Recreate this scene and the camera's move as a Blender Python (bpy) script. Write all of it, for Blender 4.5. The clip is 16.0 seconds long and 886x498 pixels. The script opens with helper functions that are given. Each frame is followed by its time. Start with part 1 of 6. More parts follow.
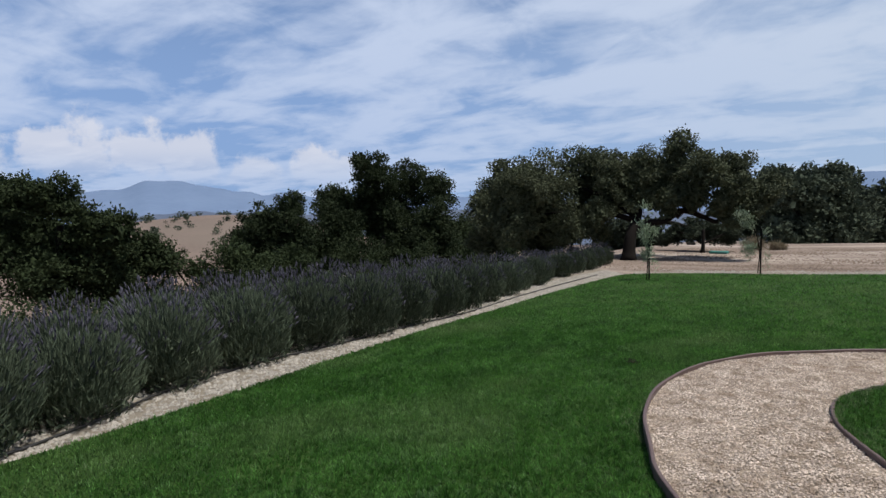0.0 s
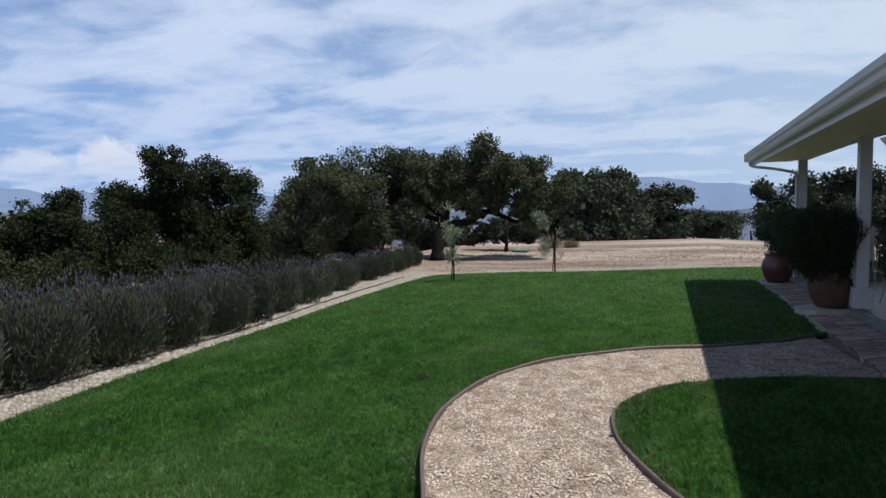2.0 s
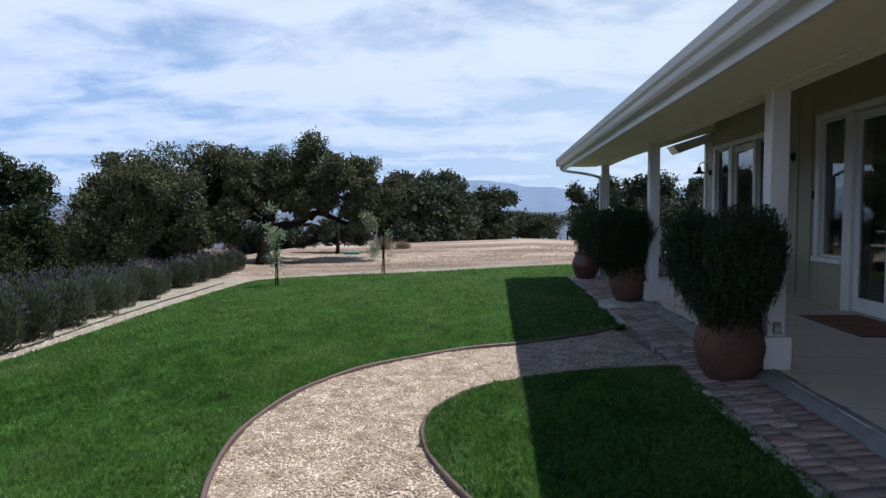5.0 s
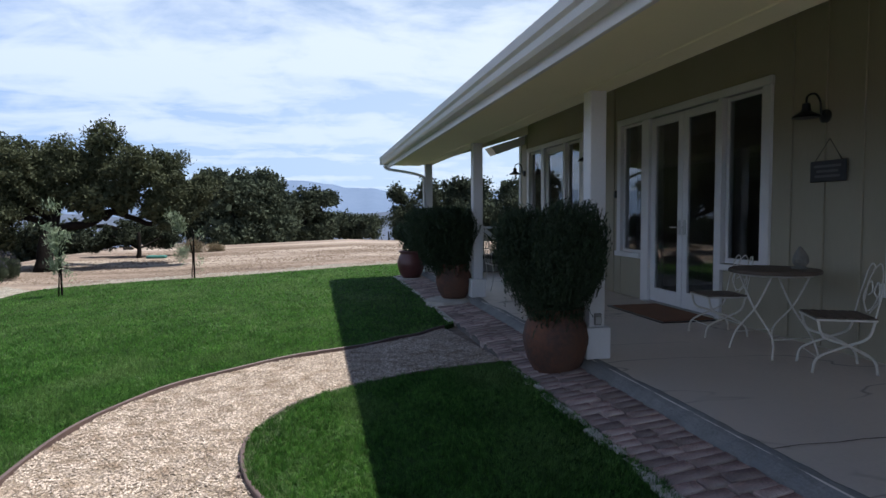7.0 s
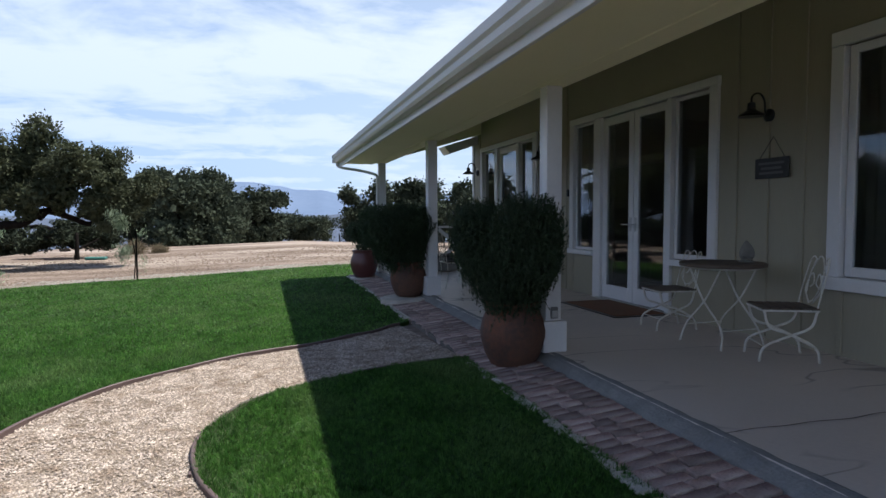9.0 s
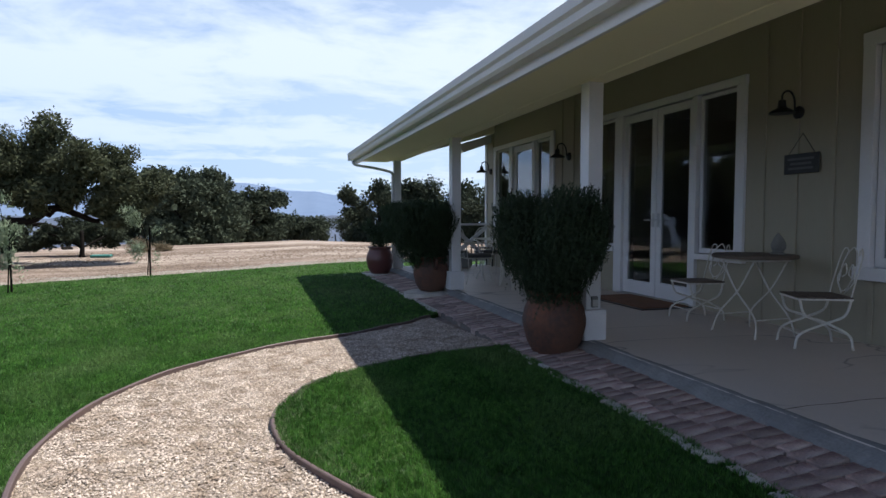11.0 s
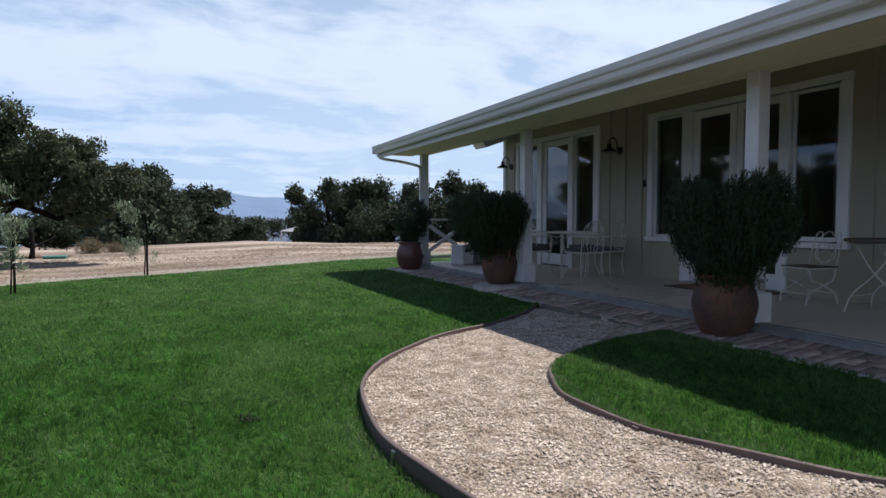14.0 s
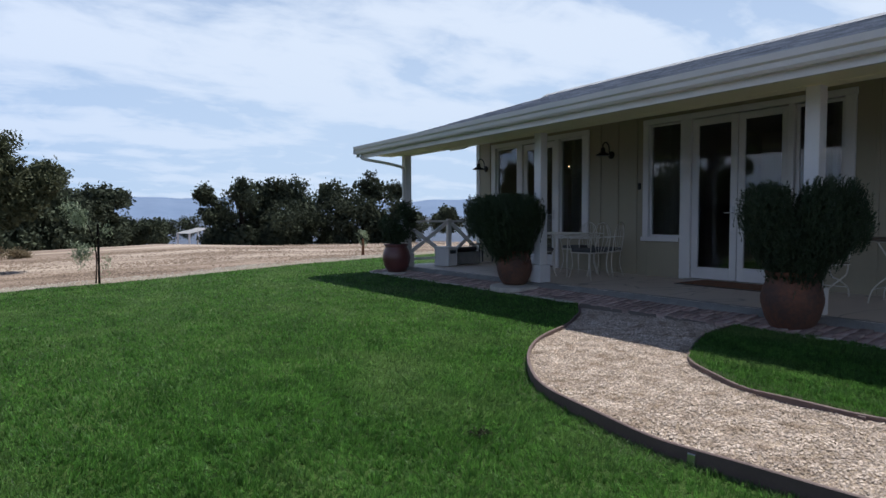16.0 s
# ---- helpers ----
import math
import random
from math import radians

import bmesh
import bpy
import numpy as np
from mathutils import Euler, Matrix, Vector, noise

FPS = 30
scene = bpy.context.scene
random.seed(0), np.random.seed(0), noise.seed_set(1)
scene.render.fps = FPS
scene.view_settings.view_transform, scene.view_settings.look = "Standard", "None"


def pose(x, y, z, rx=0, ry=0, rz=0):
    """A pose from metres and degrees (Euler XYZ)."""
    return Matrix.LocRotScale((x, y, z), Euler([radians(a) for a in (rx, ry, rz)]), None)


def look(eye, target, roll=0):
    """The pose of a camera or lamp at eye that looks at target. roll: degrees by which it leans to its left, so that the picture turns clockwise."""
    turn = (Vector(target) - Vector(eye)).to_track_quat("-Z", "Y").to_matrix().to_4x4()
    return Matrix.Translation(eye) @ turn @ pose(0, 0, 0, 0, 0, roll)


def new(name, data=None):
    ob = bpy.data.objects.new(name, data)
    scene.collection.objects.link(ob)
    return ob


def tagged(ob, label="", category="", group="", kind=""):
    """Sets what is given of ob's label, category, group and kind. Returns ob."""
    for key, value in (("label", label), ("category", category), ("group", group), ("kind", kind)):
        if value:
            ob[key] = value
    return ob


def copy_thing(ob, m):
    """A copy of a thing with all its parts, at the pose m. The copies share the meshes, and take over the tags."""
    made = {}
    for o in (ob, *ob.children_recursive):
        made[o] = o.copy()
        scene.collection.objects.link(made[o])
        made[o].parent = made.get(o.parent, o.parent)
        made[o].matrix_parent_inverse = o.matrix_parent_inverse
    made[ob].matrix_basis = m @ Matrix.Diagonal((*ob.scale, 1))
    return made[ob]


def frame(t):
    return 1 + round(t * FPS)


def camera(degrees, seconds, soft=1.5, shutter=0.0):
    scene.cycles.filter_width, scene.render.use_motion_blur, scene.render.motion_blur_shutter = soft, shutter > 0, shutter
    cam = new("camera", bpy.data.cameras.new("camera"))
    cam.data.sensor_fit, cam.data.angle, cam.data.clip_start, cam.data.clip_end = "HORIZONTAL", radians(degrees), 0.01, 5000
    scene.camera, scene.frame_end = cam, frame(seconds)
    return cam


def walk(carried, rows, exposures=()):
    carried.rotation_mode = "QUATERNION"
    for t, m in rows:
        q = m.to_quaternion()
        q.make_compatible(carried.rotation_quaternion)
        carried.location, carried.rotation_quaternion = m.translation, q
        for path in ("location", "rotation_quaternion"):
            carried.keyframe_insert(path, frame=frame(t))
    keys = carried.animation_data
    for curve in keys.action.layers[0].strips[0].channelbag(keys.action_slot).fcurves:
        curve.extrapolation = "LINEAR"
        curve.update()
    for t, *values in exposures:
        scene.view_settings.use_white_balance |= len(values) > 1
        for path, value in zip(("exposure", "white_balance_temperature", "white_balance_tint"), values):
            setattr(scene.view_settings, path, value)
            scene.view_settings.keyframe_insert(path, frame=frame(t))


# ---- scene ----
cam = camera(71.0, 16.0)
METRES, EYE, TILT, LEAN, TURN = 6.48, 1.4, 0.0, 0.0, 36.4
ROWS = [
    (0.0, 0.0, 0.0, 0.0, -0.02, -3.27, 0.43),
    (0.5, 0.0014, 0.0441, -0.0003, -5.27, -3.32, 0.49),
    (1.0, 0.0173, 0.0738, -0.0013, -9.62, -3.34, 0.45),
    (1.5, 0.0456, 0.0917, 0.001, -13.03, -3.38, 0.49),
    (2.0, 0.0726, 0.104, 0.0026, -16.57, -3.37, 0.48),
    (2.5, 0.0981, 0.1146, 0.0036, -19.78, -3.37, 0.45),
    (3.0, 0.1166, 0.1219, 0.0032, -20.79, -3.34, 0.42),
    (5.5, 0.1241, 0.1377, -0.0022, -35.74, -3.35, 0.41),
    (6.0, 0.13, 0.15, -0.006, -39.94, -3.36, 0.38),
    (6.5, 0.1418, 0.1674, -0.0063, -43.75, -3.34, 0.39),
    (7.0, 0.1496, 0.1815, -0.0069, -47.94, -3.35, 0.37),
    (7.5, 0.1538, 0.1895, -0.0084, -50.37, -3.32, 0.3),
    (8.0, 0.1527, 0.1903, -0.0123, -51.43, -3.27, 0.28),
    (10.5, 0.1208, 0.2111, -0.0279, -52.92, -2.98, -0.01),
    (11.0, 0.0882, 0.2321, -0.0325, -53.05, -2.96, -0.07),
    (11.5, 0.0651, 0.263, -0.0357, -53.17, -2.9, -0.1),
    (12.0, 0.0402, 0.3028, -0.0389, -53.24, -2.87, -0.12),
    (12.5, 0.0127, 0.3486, -0.0423, -53.42, -2.83, -0.17),
    (13.0, -0.016, 0.4038, -0.0476, -54.91, -2.8, -0.17),
    (13.5, -0.0506, 0.4666, -0.0522, -57.43, -2.78, -0.14),
    (14.0, -0.0873, 0.5342, -0.0565, -60.42, -2.75, -0.06),
    (14.5, -0.1195, 0.6018, -0.0599, -63.43, -2.75, 0.04),
    (15.0, -0.1477, 0.6697, -0.0645, -66.63, -2.74, 0.14),
    (15.5, -0.1764, 0.7345, -0.0702, -69.22, -2.73, 0.18),
    (16.0, -0.2015, 0.7981, -0.0513, -70.24, -2.75, 0.19),
]
walk(cam, [(t, pose(0, 0, EYE, TILT, LEAN, TURN) @ pose(METRES * x, METRES * y, METRES * z, 90 + pitch, roll, yaw)) for t, x, y, z, yaw, pitch, roll in ROWS],
     exposures=[(0.0, 0.12), (1.5, 0.22), (3.0, 0.38), (5.5, 0.56), (8.0, 0.69), (10.5, 0.71), (12.5, 0.66), (14.5, 0.50), (16.0, 0.46)])

# ---- world, sun, exposure ----
SUN_TO = Vector((1.10, 0.11, 2.57)).normalized()
elev = math.asin(SUN_TO.z)
world = bpy.data.worlds.new("world")
scene.world = world
world.use_nodes = True
wn, wl = world.node_tree.nodes, world.node_tree.links
wn.clear()


def wnode(kind, **kw):
    n = wn.new(kind)
    for k, v in kw.items():
        n.inputs[k].default_value = v
    return n


w_out = wn.new("ShaderNodeOutputWorld")
w_bg = wnode("ShaderNodeBackground", Strength=0.605)
sky = wn.new("ShaderNodeTexSky")
sky.sky_type, sky.sun_disc = "NISHITA", False
sky.sun_elevation, sky.sun_rotation = elev, math.atan2(SUN_TO.x, SUN_TO.y)
sky.air_density, sky.dust_density, sky.ozone_density = 1.0, 0.4, 3.0
sky_gain = wn.new("ShaderNodeVectorMath")
sky_gain.operation = "SCALE"
sky_gain.inputs["Scale"].default_value = 0.092
wl.new(sky.outputs[0], sky_gain.inputs[0])
tc = wn.new("ShaderNodeTexCoord")
sep = wn.new("ShaderNodeSeparateXYZ")
wl.new(tc.outputs["Generated"], sep.inputs[0])


def wmath(op, a, b=None):
    n = wn.new("ShaderNodeMath")
    n.operation = op
    for i, v in enumerate((a, b)):
        if v is None:
            continue
        if isinstance(v, (int, float)):
            n.inputs[i].default_value = v
        else:
            wl.new(v, n.inputs[i])
    return n.outputs[0]


def wramp(value, lo, hi):
    n = wn.new("ShaderNodeMapRange")
    n.interpolation_type = "SMOOTHSTEP"
    n.inputs["From Min"].default_value, n.inputs["From Max"].default_value = lo, hi
    wl.new(value, n.inputs["Value"])
    return n.outputs[0]


height = wmath("ADD", wmath("MAXIMUM", sep.outputs[2], 0.0), 0.16)
flat = wn.new("ShaderNodeCombineXYZ")
wl.new(wmath("DIVIDE", sep.outputs[0], height), flat.inputs[0])
wl.new(wmath("DIVIDE", sep.outputs[1], height), flat.inputs[1])
turned = wn.new("ShaderNodeMapping")
turned.inputs["Rotation"].default_value = (0, 0, radians(-28))
turned.inputs["Scale"].default_value = (0.62, 1.25, 1)
turned.inputs["Location"].default_value = (3.1, 0.7, 0)
wl.new(flat.outputs[0], turned.inputs[0])
streaks = wnode("ShaderNodeTexNoise", Scale=1.7, Detail=7.0, Roughness=0.56, Distortion=0.35)
wl.new(turned.outputs[0], streaks.inputs["Vector"])
patches = wnode("ShaderNodeTexNoise", Scale=0.45, Detail=3.0, Roughness=0.5)
wl.new(turned.outputs[0], patches.inputs["Vector"])
mottle = wnode("ShaderNodeTexNoise", Scale=3.4, Detail=6.0, Roughness=0.58, Distortion=0.6)
wl.new(flat.outputs[0], mottle.inputs["Vector"])
veil = wramp(wmath("ADD", wmath("ADD", wmath("MULTIPLY", streaks.outputs[0], 0.48), wmath("MULTIPLY", mottle.outputs[0], 0.24)), wmath("MULTIPLY", patches.outputs[0], 0.28)), 0.36, 0.56)
low = wnode("ShaderNodeTexNoise", Scale=15.0, Detail=8.0, Roughness=0.62)
wl.new(tc.outputs["Generated"], low.inputs["Vector"])


def lobe(turn, up, radius):
    """One swelling of the distant cumulus bank, fading out from its middle."""
    d = wn.new("ShaderNodeVectorMath")
    d.operation = "DISTANCE"
    wl.new(tc.outputs["Generated"], d.inputs[0])
    flat_ = math.sqrt(1 - up * up)
    d.inputs[1].default_value = (flat_ * math.cos(radians(turn)), flat_ * math.sin(radians(turn)), up)
    return wmath("SUBTRACT", 1.0, wmath("DIVIDE", d.outputs["Value"], radius))


bank = lobe(157.0, 0.083, 0.085)
for turn, up, radius in ((152.5, 0.092, 0.06), (148.0, 0.077, 0.06), (143.0, 0.058, 0.06), (138.0, 0.066, 0.055), (134.5, 0.054, 0.05), (164.0, 0.066, 0.07)):
    bank = wmath("MAXIMUM", bank, lobe(turn, up, radius))
puff = wmath("ADD", wmath("MULTIPLY", low.outputs[0], 1.0), wmath("MULTIPLY", bank, 0.5))
heap = wmath("MULTIPLY", wmath("MULTIPLY", wramp(puff, 0.60, 0.76), wramp(sep.outputs[2], 0.035, 0.105)), 0.74)
clear_low = wmath("MULTIPLY", wramp(sep.outputs[2], 0.30, 0.02), 0.25)
haze = wmath("MULTIPLY", wramp(sep.outputs[2], 0.55, 0.10), 0.85)
bright = wramp(sep.outputs[0], -0.85, 0.45)
thin_high = wmath("SUBTRACT", 1.0, wmath("MULTIPLY", wramp(sep.outputs[2], 0.31, 0.60), 0.88))
floor_cover = wmath("ADD", wmath("MULTIPLY", bright, 0.24), 0.16)
cover = wmath("MULTIPLY", wmath("MAXIMUM", wmath("MULTIPLY", wmath("SUBTRACT", veil, clear_low), 0.92), floor_cover), thin_high)


def wmix(fac, a, b):
    n = wn.new("ShaderNodeMix")
    n.data_type = "RGBA"
    for k, v in ((0, fac), (6, a), (7, b)):
        if isinstance(v, tuple):
            n.inputs[k].default_value = (*v, 1)
        else:
            wl.new(v, n.inputs[k])
    return n.outputs[2]


tint = wn.new("ShaderNodeVectorMath")
tint.operation = "MULTIPLY"
tint.inputs[1].default_value = (0.74, 1.0, 1.30)
wl.new(sky_gain.outputs[0], tint.inputs[0])
cloud = wmix(bright, (0.85, 0.99, 1.28), (0.90, 1.02, 1.21))
air = wmix(haze, tint.outputs[0], wmix(bright, (0.29, 0.52, 1.0), (0.50, 0.73, 1.06)))
colour_up = wmix(heap, wmix(cover, air, cloud), (1.10, 1.12, 1.24))
wl.new(colour_up, w_bg.inputs["Color"])
wl.new(w_bg.outputs[0], w_out.inputs[0])

sun = new("sun", bpy.data.lights.new("sun", "SUN"))
sun.data.energy, sun.data.angle, sun.data.color = 5.0, radians(0.6), (0.98, 0.955, 0.90)
sun.matrix_world = look(SUN_TO * 50, (0, 0, 0))


# ---- materials ----
def material(name, base, rough=0.6, second=None, scale=8.0, fine=90.0, mix=0.5, bump=0.0, bump_scale=None, metal=0.0, island=0.0, spec=0.5, translucent=0.0, coords="Object", stretch=None, third=None, coarse=0.6, rare=0.0):
    """Two scales of variation between base and second, a fine bump, and a spread of tones from piece to piece."""
    m = bpy.data.materials.new(name)
    m.use_nodes = True
    nodes, links = m.node_tree.nodes, m.node_tree.links
    bsdf = nodes["Principled BSDF"]
    bsdf.inputs["Roughness"].default_value = rough
    bsdf.inputs["Metallic"].default_value = metal
    bsdf.inputs["Specular IOR Level"].default_value = spec
    second = second or tuple(c * 0.78 for c in base)
    tex = nodes.new("ShaderNodeTexCoord")
    vec = tex.outputs[coords]
    if stretch:
        mp = nodes.new("ShaderNodeMapping")
        mp.inputs["Scale"].default_value = stretch
        links.new(vec, mp.inputs[0])
        vec = mp.outputs[0]
    big = nodes.new("ShaderNodeTexNoise")
    big.inputs["Scale"].default_value, big.inputs["Detail"].default_value = scale, 4.0
    links.new(vec, big.inputs["Vector"])
    small = nodes.new("ShaderNodeTexNoise")
    small.inputs["Scale"].default_value, small.inputs["Detail"].default_value = fine, 5.0
    links.new(vec, small.inputs["Vector"])
    add = nodes.new("ShaderNodeMath")
    add.operation = "MULTIPLY_ADD"
    links.new(big.outputs[0], add.inputs[0])
    add.inputs[1].default_value = coarse
    sc = nodes.new("ShaderNodeMath")
    sc.operation = "MULTIPLY"
    links.new(small.outputs[0], sc.inputs[0])
    sc.inputs[1].default_value = 1.0 - coarse
    links.new(sc.outputs[0], add.inputs[2])
    ramp = nodes.new("ShaderNodeMapRange")
    ramp.inputs["From Min"].default_value, ramp.inputs["From Max"].default_value = 0.5 - mix * 0.5, 0.5 + mix * 0.5
    links.new(add.outputs[0], ramp.inputs["Value"])
    col = nodes.new("ShaderNodeMix")
    col.data_type = "RGBA"
    col.inputs[6].default_value, col.inputs[7].default_value = (*second, 1), (*base, 1)
    links.new(ramp.outputs[0], col.inputs[0])
    colour = col.outputs[2]
    if third:
        far = nodes.new("ShaderNodeTexNoise")
        far.inputs["Scale"].default_value = scale * 0.23
        links.new(vec, far.inputs["Vector"])
        fr = nodes.new("ShaderNodeMapRange")
        fr.inputs["From Min"].default_value, fr.inputs["From Max"].default_value = 0.45 + rare, 0.65 + rare
        links.new(far.outputs[0], fr.inputs["Value"])
        c3 = nodes.new("ShaderNodeMix")
        c3.data_type = "RGBA"
        c3.inputs[7].default_value = (*third, 1)
        links.new(colour, c3.inputs[6])
        links.new(fr.outputs[0], c3.inputs[0])
        colour = c3.outputs[2]
    if island:
        geo = nodes.new("ShaderNodeNewGeometry")
        info = nodes.new("ShaderNodeObjectInfo")
        both = nodes.new("ShaderNodeMath")
        both.operation = "ADD"
        links.new(geo.outputs["Random Per Island"], both.inputs[0])
        links.new(info.outputs["Random"], both.inputs[1])
        spread = nodes.new("ShaderNodeMapRange")
        spread.inputs["From Max"].default_value = 2.0
        spread.inputs["To Min"].default_value, spread.inputs["To Max"].default_value = 1 - island, 1 + island
        links.new(both.outputs[0], spread.inputs["Value"])
        hsv = nodes.new("ShaderNodeHueSaturation")
        links.new(spread.outputs[0], hsv.inputs["Value"])
        links.new(colour, hsv.inputs["Color"])
        colour = hsv.outputs[0]
    links.new(colour, bsdf.inputs["Base Color"])
    if bump:
        b = nodes.new("ShaderNodeBump")
        b.inputs["Strength"].default_value, b.inputs["Distance"].default_value = 1.0, bump
        if bump_scale:
            bn = nodes.new("ShaderNodeTexNoise")
            bn.inputs["Scale"].default_value, bn.inputs["Detail"].default_value = bump_scale, 4.0
            links.new(vec, bn.inputs["Vector"])
            links.new(bn.outputs[0], b.inputs["Height"])
        else:
            links.new(add.outputs[0], b.inputs["Height"])
        links.new(b.outputs[0], bsdf.inputs["Normal"])
    if translucent:
        tr = nodes.new("ShaderNodeBsdfTranslucent")
        links.new(colour, tr.inputs["Color"])
        ms = nodes.new("ShaderNodeMixShader")
        ms.inputs[0].default_value = translucent
        links.new(bsdf.outputs[0], ms.inputs[1])
        links.new(tr.outputs[0], ms.inputs[2])
        links.new(ms.outputs[0], nodes["Material Output"].inputs[0])
    return m


M_LAWN = material("lawn_turf", (0.043, 0.092, 0.017), 0.85, (0.012, 0.032, 0.006), 6.0, 50, 0.28, 0.03, 90, spec=0.1, coarse=0.4, third=(0.052, 0.096, 0.023), rare=0.04)
M_BLADE = material("grass_blade", (0.134, 0.318, 0.064), 0.52, (0.038, 0.114, 0.020), 3.0, 22, 0.24, island=0.8, spec=0.32, translucent=0.60, third=(0.165, 0.285, 0.088), coarse=0.42, rare=0.05, stretch=(1.3, 0.7, 1))
M_DIRT = material("dry_earth", (0.305, 0.240, 0.196), 0.95, (0.130, 0.095, 0.075), 0.8, 9.0, 0.26, 0.08, 16, spec=0.1, third=(0.37, 0.310, 0.262), coarse=0.5, stretch=(0.45, 1.5, 1))
M_GOLD = material("golden_dry_grass", (0.195, 0.145, 0.120), 0.95, (0.105, 0.078, 0.065), 0.03, 0.4, 0.3, spec=0.05, third=(0.15, 0.12, 0.10))
M_DRYBLADE = material("worn_grass_blade", (0.156, 0.204, 0.102), 0.7, (0.0896, 0.132, 0.054), 9.0, 40, 0.3, island=0.5, spec=0.1, translucent=0.3)
M_CLOD = material("earth_clod", (0.283, 0.218, 0.174), 0.95, (0.17, 0.128, 0.099), 2.0, 20, 0.4, island=0.5, spec=0.1)
M_GRAVEL_BED = material("gravel_bed", (0.389, 0.319, 0.251), 0.95, (0.142, 0.107, 0.0797), 6.0, 130, 0.22, 0.008, 130, spec=0.1, coarse=0.25)
M_STONE = material("pea_gravel", (0.635, 0.530, 0.448), 0.85, (0.415, 0.335, 0.275), 5.0, 30, 0.22, island=0.8, third=(0.30, 0.225, 0.17), spec=0.2, coarse=0.6, rare=0.055)
M_STONE.node_tree.nodes["Noise Texture.002"].inputs["Scale"].default_value = 8.0
M_CHIP = material("white_chippings", (0.407, 0.374, 0.328), 0.85, (0.262, 0.236, 0.197), 4.0, 60, 0.5, island=0.35, spec=0.2)
M_CHIP_BED = material("chipping_bed", (0.277, 0.246, 0.203), 0.95, (0.172, 0.142, 0.105), 4.0, 60, 0.5, 0.02, 90, spec=0.1)
M_EDGE = material("brown_edging", (0.12, 0.08, 0.074), 0.6, (0.07, 0.046, 0.043), 3.0, 60, 0.6, 0.003, 30)
M_HOSE = material("black_hose", (0.025, 0.023, 0.022), 0.5, fine=60)
M_CONCRETE = material("porch_concrete", (0.579, 0.491, 0.426), 0.48, (0.435, 0.372, 0.328), 0.9, 45, 0.40, 0.002, 60, third=(0.495, 0.431, 0.385))
M_CURB = material("curb_concrete", (0.24, 0.235, 0.225), 0.85, (0.12, 0.115, 0.11), 5.0, 60, 0.4, 0.006, 60)
M_BRICK = material("old_brick", (0.30, 0.175, 0.150), 0.92, (0.12, 0.068, 0.064), 9.0, 60, 0.26, 0.016, 45, island=0.8, third=(0.40, 0.33, 0.29), rare=-0.02)
M_MORTAR = material("sandy_mortar", (0.52, 0.475, 0.41), 0.95, (0.33, 0.295, 0.25), 9.0, 80, 0.5, 0.006, 80)
M_JOINT = material("dark_joint", (0.17, 0.145, 0.125), 0.95, (0.10, 0.085, 0.075), 9.0, 80, 0.5, 0.006, 80)
M_SIDING = material("cream_siding", (0.315, 0.282, 0.21), 0.6, (0.266, 0.238, 0.178), 1.6, 50, 0.6, 0.0015, 40, stretch=(1, 1, 0.15))
M_WHITE = material("white_trim_paint", (0.64, 0.629, 0.634), 0.45, (0.54, 0.533, 0.538), 2.2, 50, 0.6, 0.0008, 60)
M_SOFFIT = material("soffit_paint", (0.806, 0.734, 0.51), 0.55, (0.721, 0.658, 0.455), 1.2, 40, 0.6, 0.001, 30)
M_SHINGLE = material("asphalt_shingle", (0.31, 0.33, 0.36), 0.95, (0.13, 0.137, 0.155), 3.0, 60, 0.35, 0.006, 120, island=0.6)
M_BLACK = material("black_metal", (0.018, 0.018, 0.02), 0.4, fine=60, metal=0.3)
M_STEEL = material("brushed_steel", (0.55, 0.55, 0.55), 0.3, metal=1.0)
M_TERRA = material("terracotta", (0.150, 0.056, 0.028), 0.8, (0.062, 0.033, 0.025), 3.2, 26, 0.26, 0.006, 30, third=(0.115, 0.062, 0.042), coarse=0.7)
M_GLAZE = material("red_glazed_pot", (0.13, 0.045, 0.04), 0.4, (0.08, 0.027, 0.025), 5.0, 40, 0.6)
M_SOIL = material("potting_soil", (0.045, 0.03, 0.02), 0.95, bump=0.02, bump_scale=40)
M_TOPIARY = material("shrub_leaf", (0.048, 0.074, 0.036), 0.6, (0.024, 0.040, 0.019), 3.0, 30, 0.5, island=0.5, spec=0.3, translucent=0.15)
M_OAK = material("oak_leaf", (0.082, 0.092, 0.050), 0.78, (0.030, 0.038, 0.021), 0.6, 6, 0.45, island=0.5, spec=0.2, translucent=0.18)
# darker version of the oak leaf, for the trees and brush on the slope
M_SLOPEOAK = material("dark_slope_leaf", (0.034, 0.0476, 0.0187), 0.8, (0.0136, 0.0213, 0.0085), 0.5, 5, 0.4, island=0.4, spec=0.15, translucent=0.15)
# greyer, bluer green than the oak: distance haze put into the leaf colour
M_FARLEAF = material("distant_leaf", (0.066, 0.080, 0.052), 0.85, (0.032, 0.042, 0.029), 0.3, 3, 0.4, island=0.4, spec=0.12, translucent=0.15)
M_OLIVE = material("olive_leaf", (0.291, 0.345, 0.23), 0.5, (0.159, 0.203, 0.115), 3.0, 20, 0.5, island=0.45, spec=0.4, translucent=0.2)
# bark taken nearly black: the crown's shade is put into its colour
M_BARK = material("shade_dark_bark", (0.014, 0.011, 0.009), 0.95, (0.006, 0.005, 0.0045), 5.0, 40, 0.5, 0.02, 14, stretch=(1, 1, 0.3), spec=0.12)
M_LAVLEAF = material("lavender_leaf", (0.094, 0.117, 0.076), 0.8, (0.039, 0.052, 0.032), 2.0, 25, 0.5, island=0.5, spec=0.15, translucent=0.15)
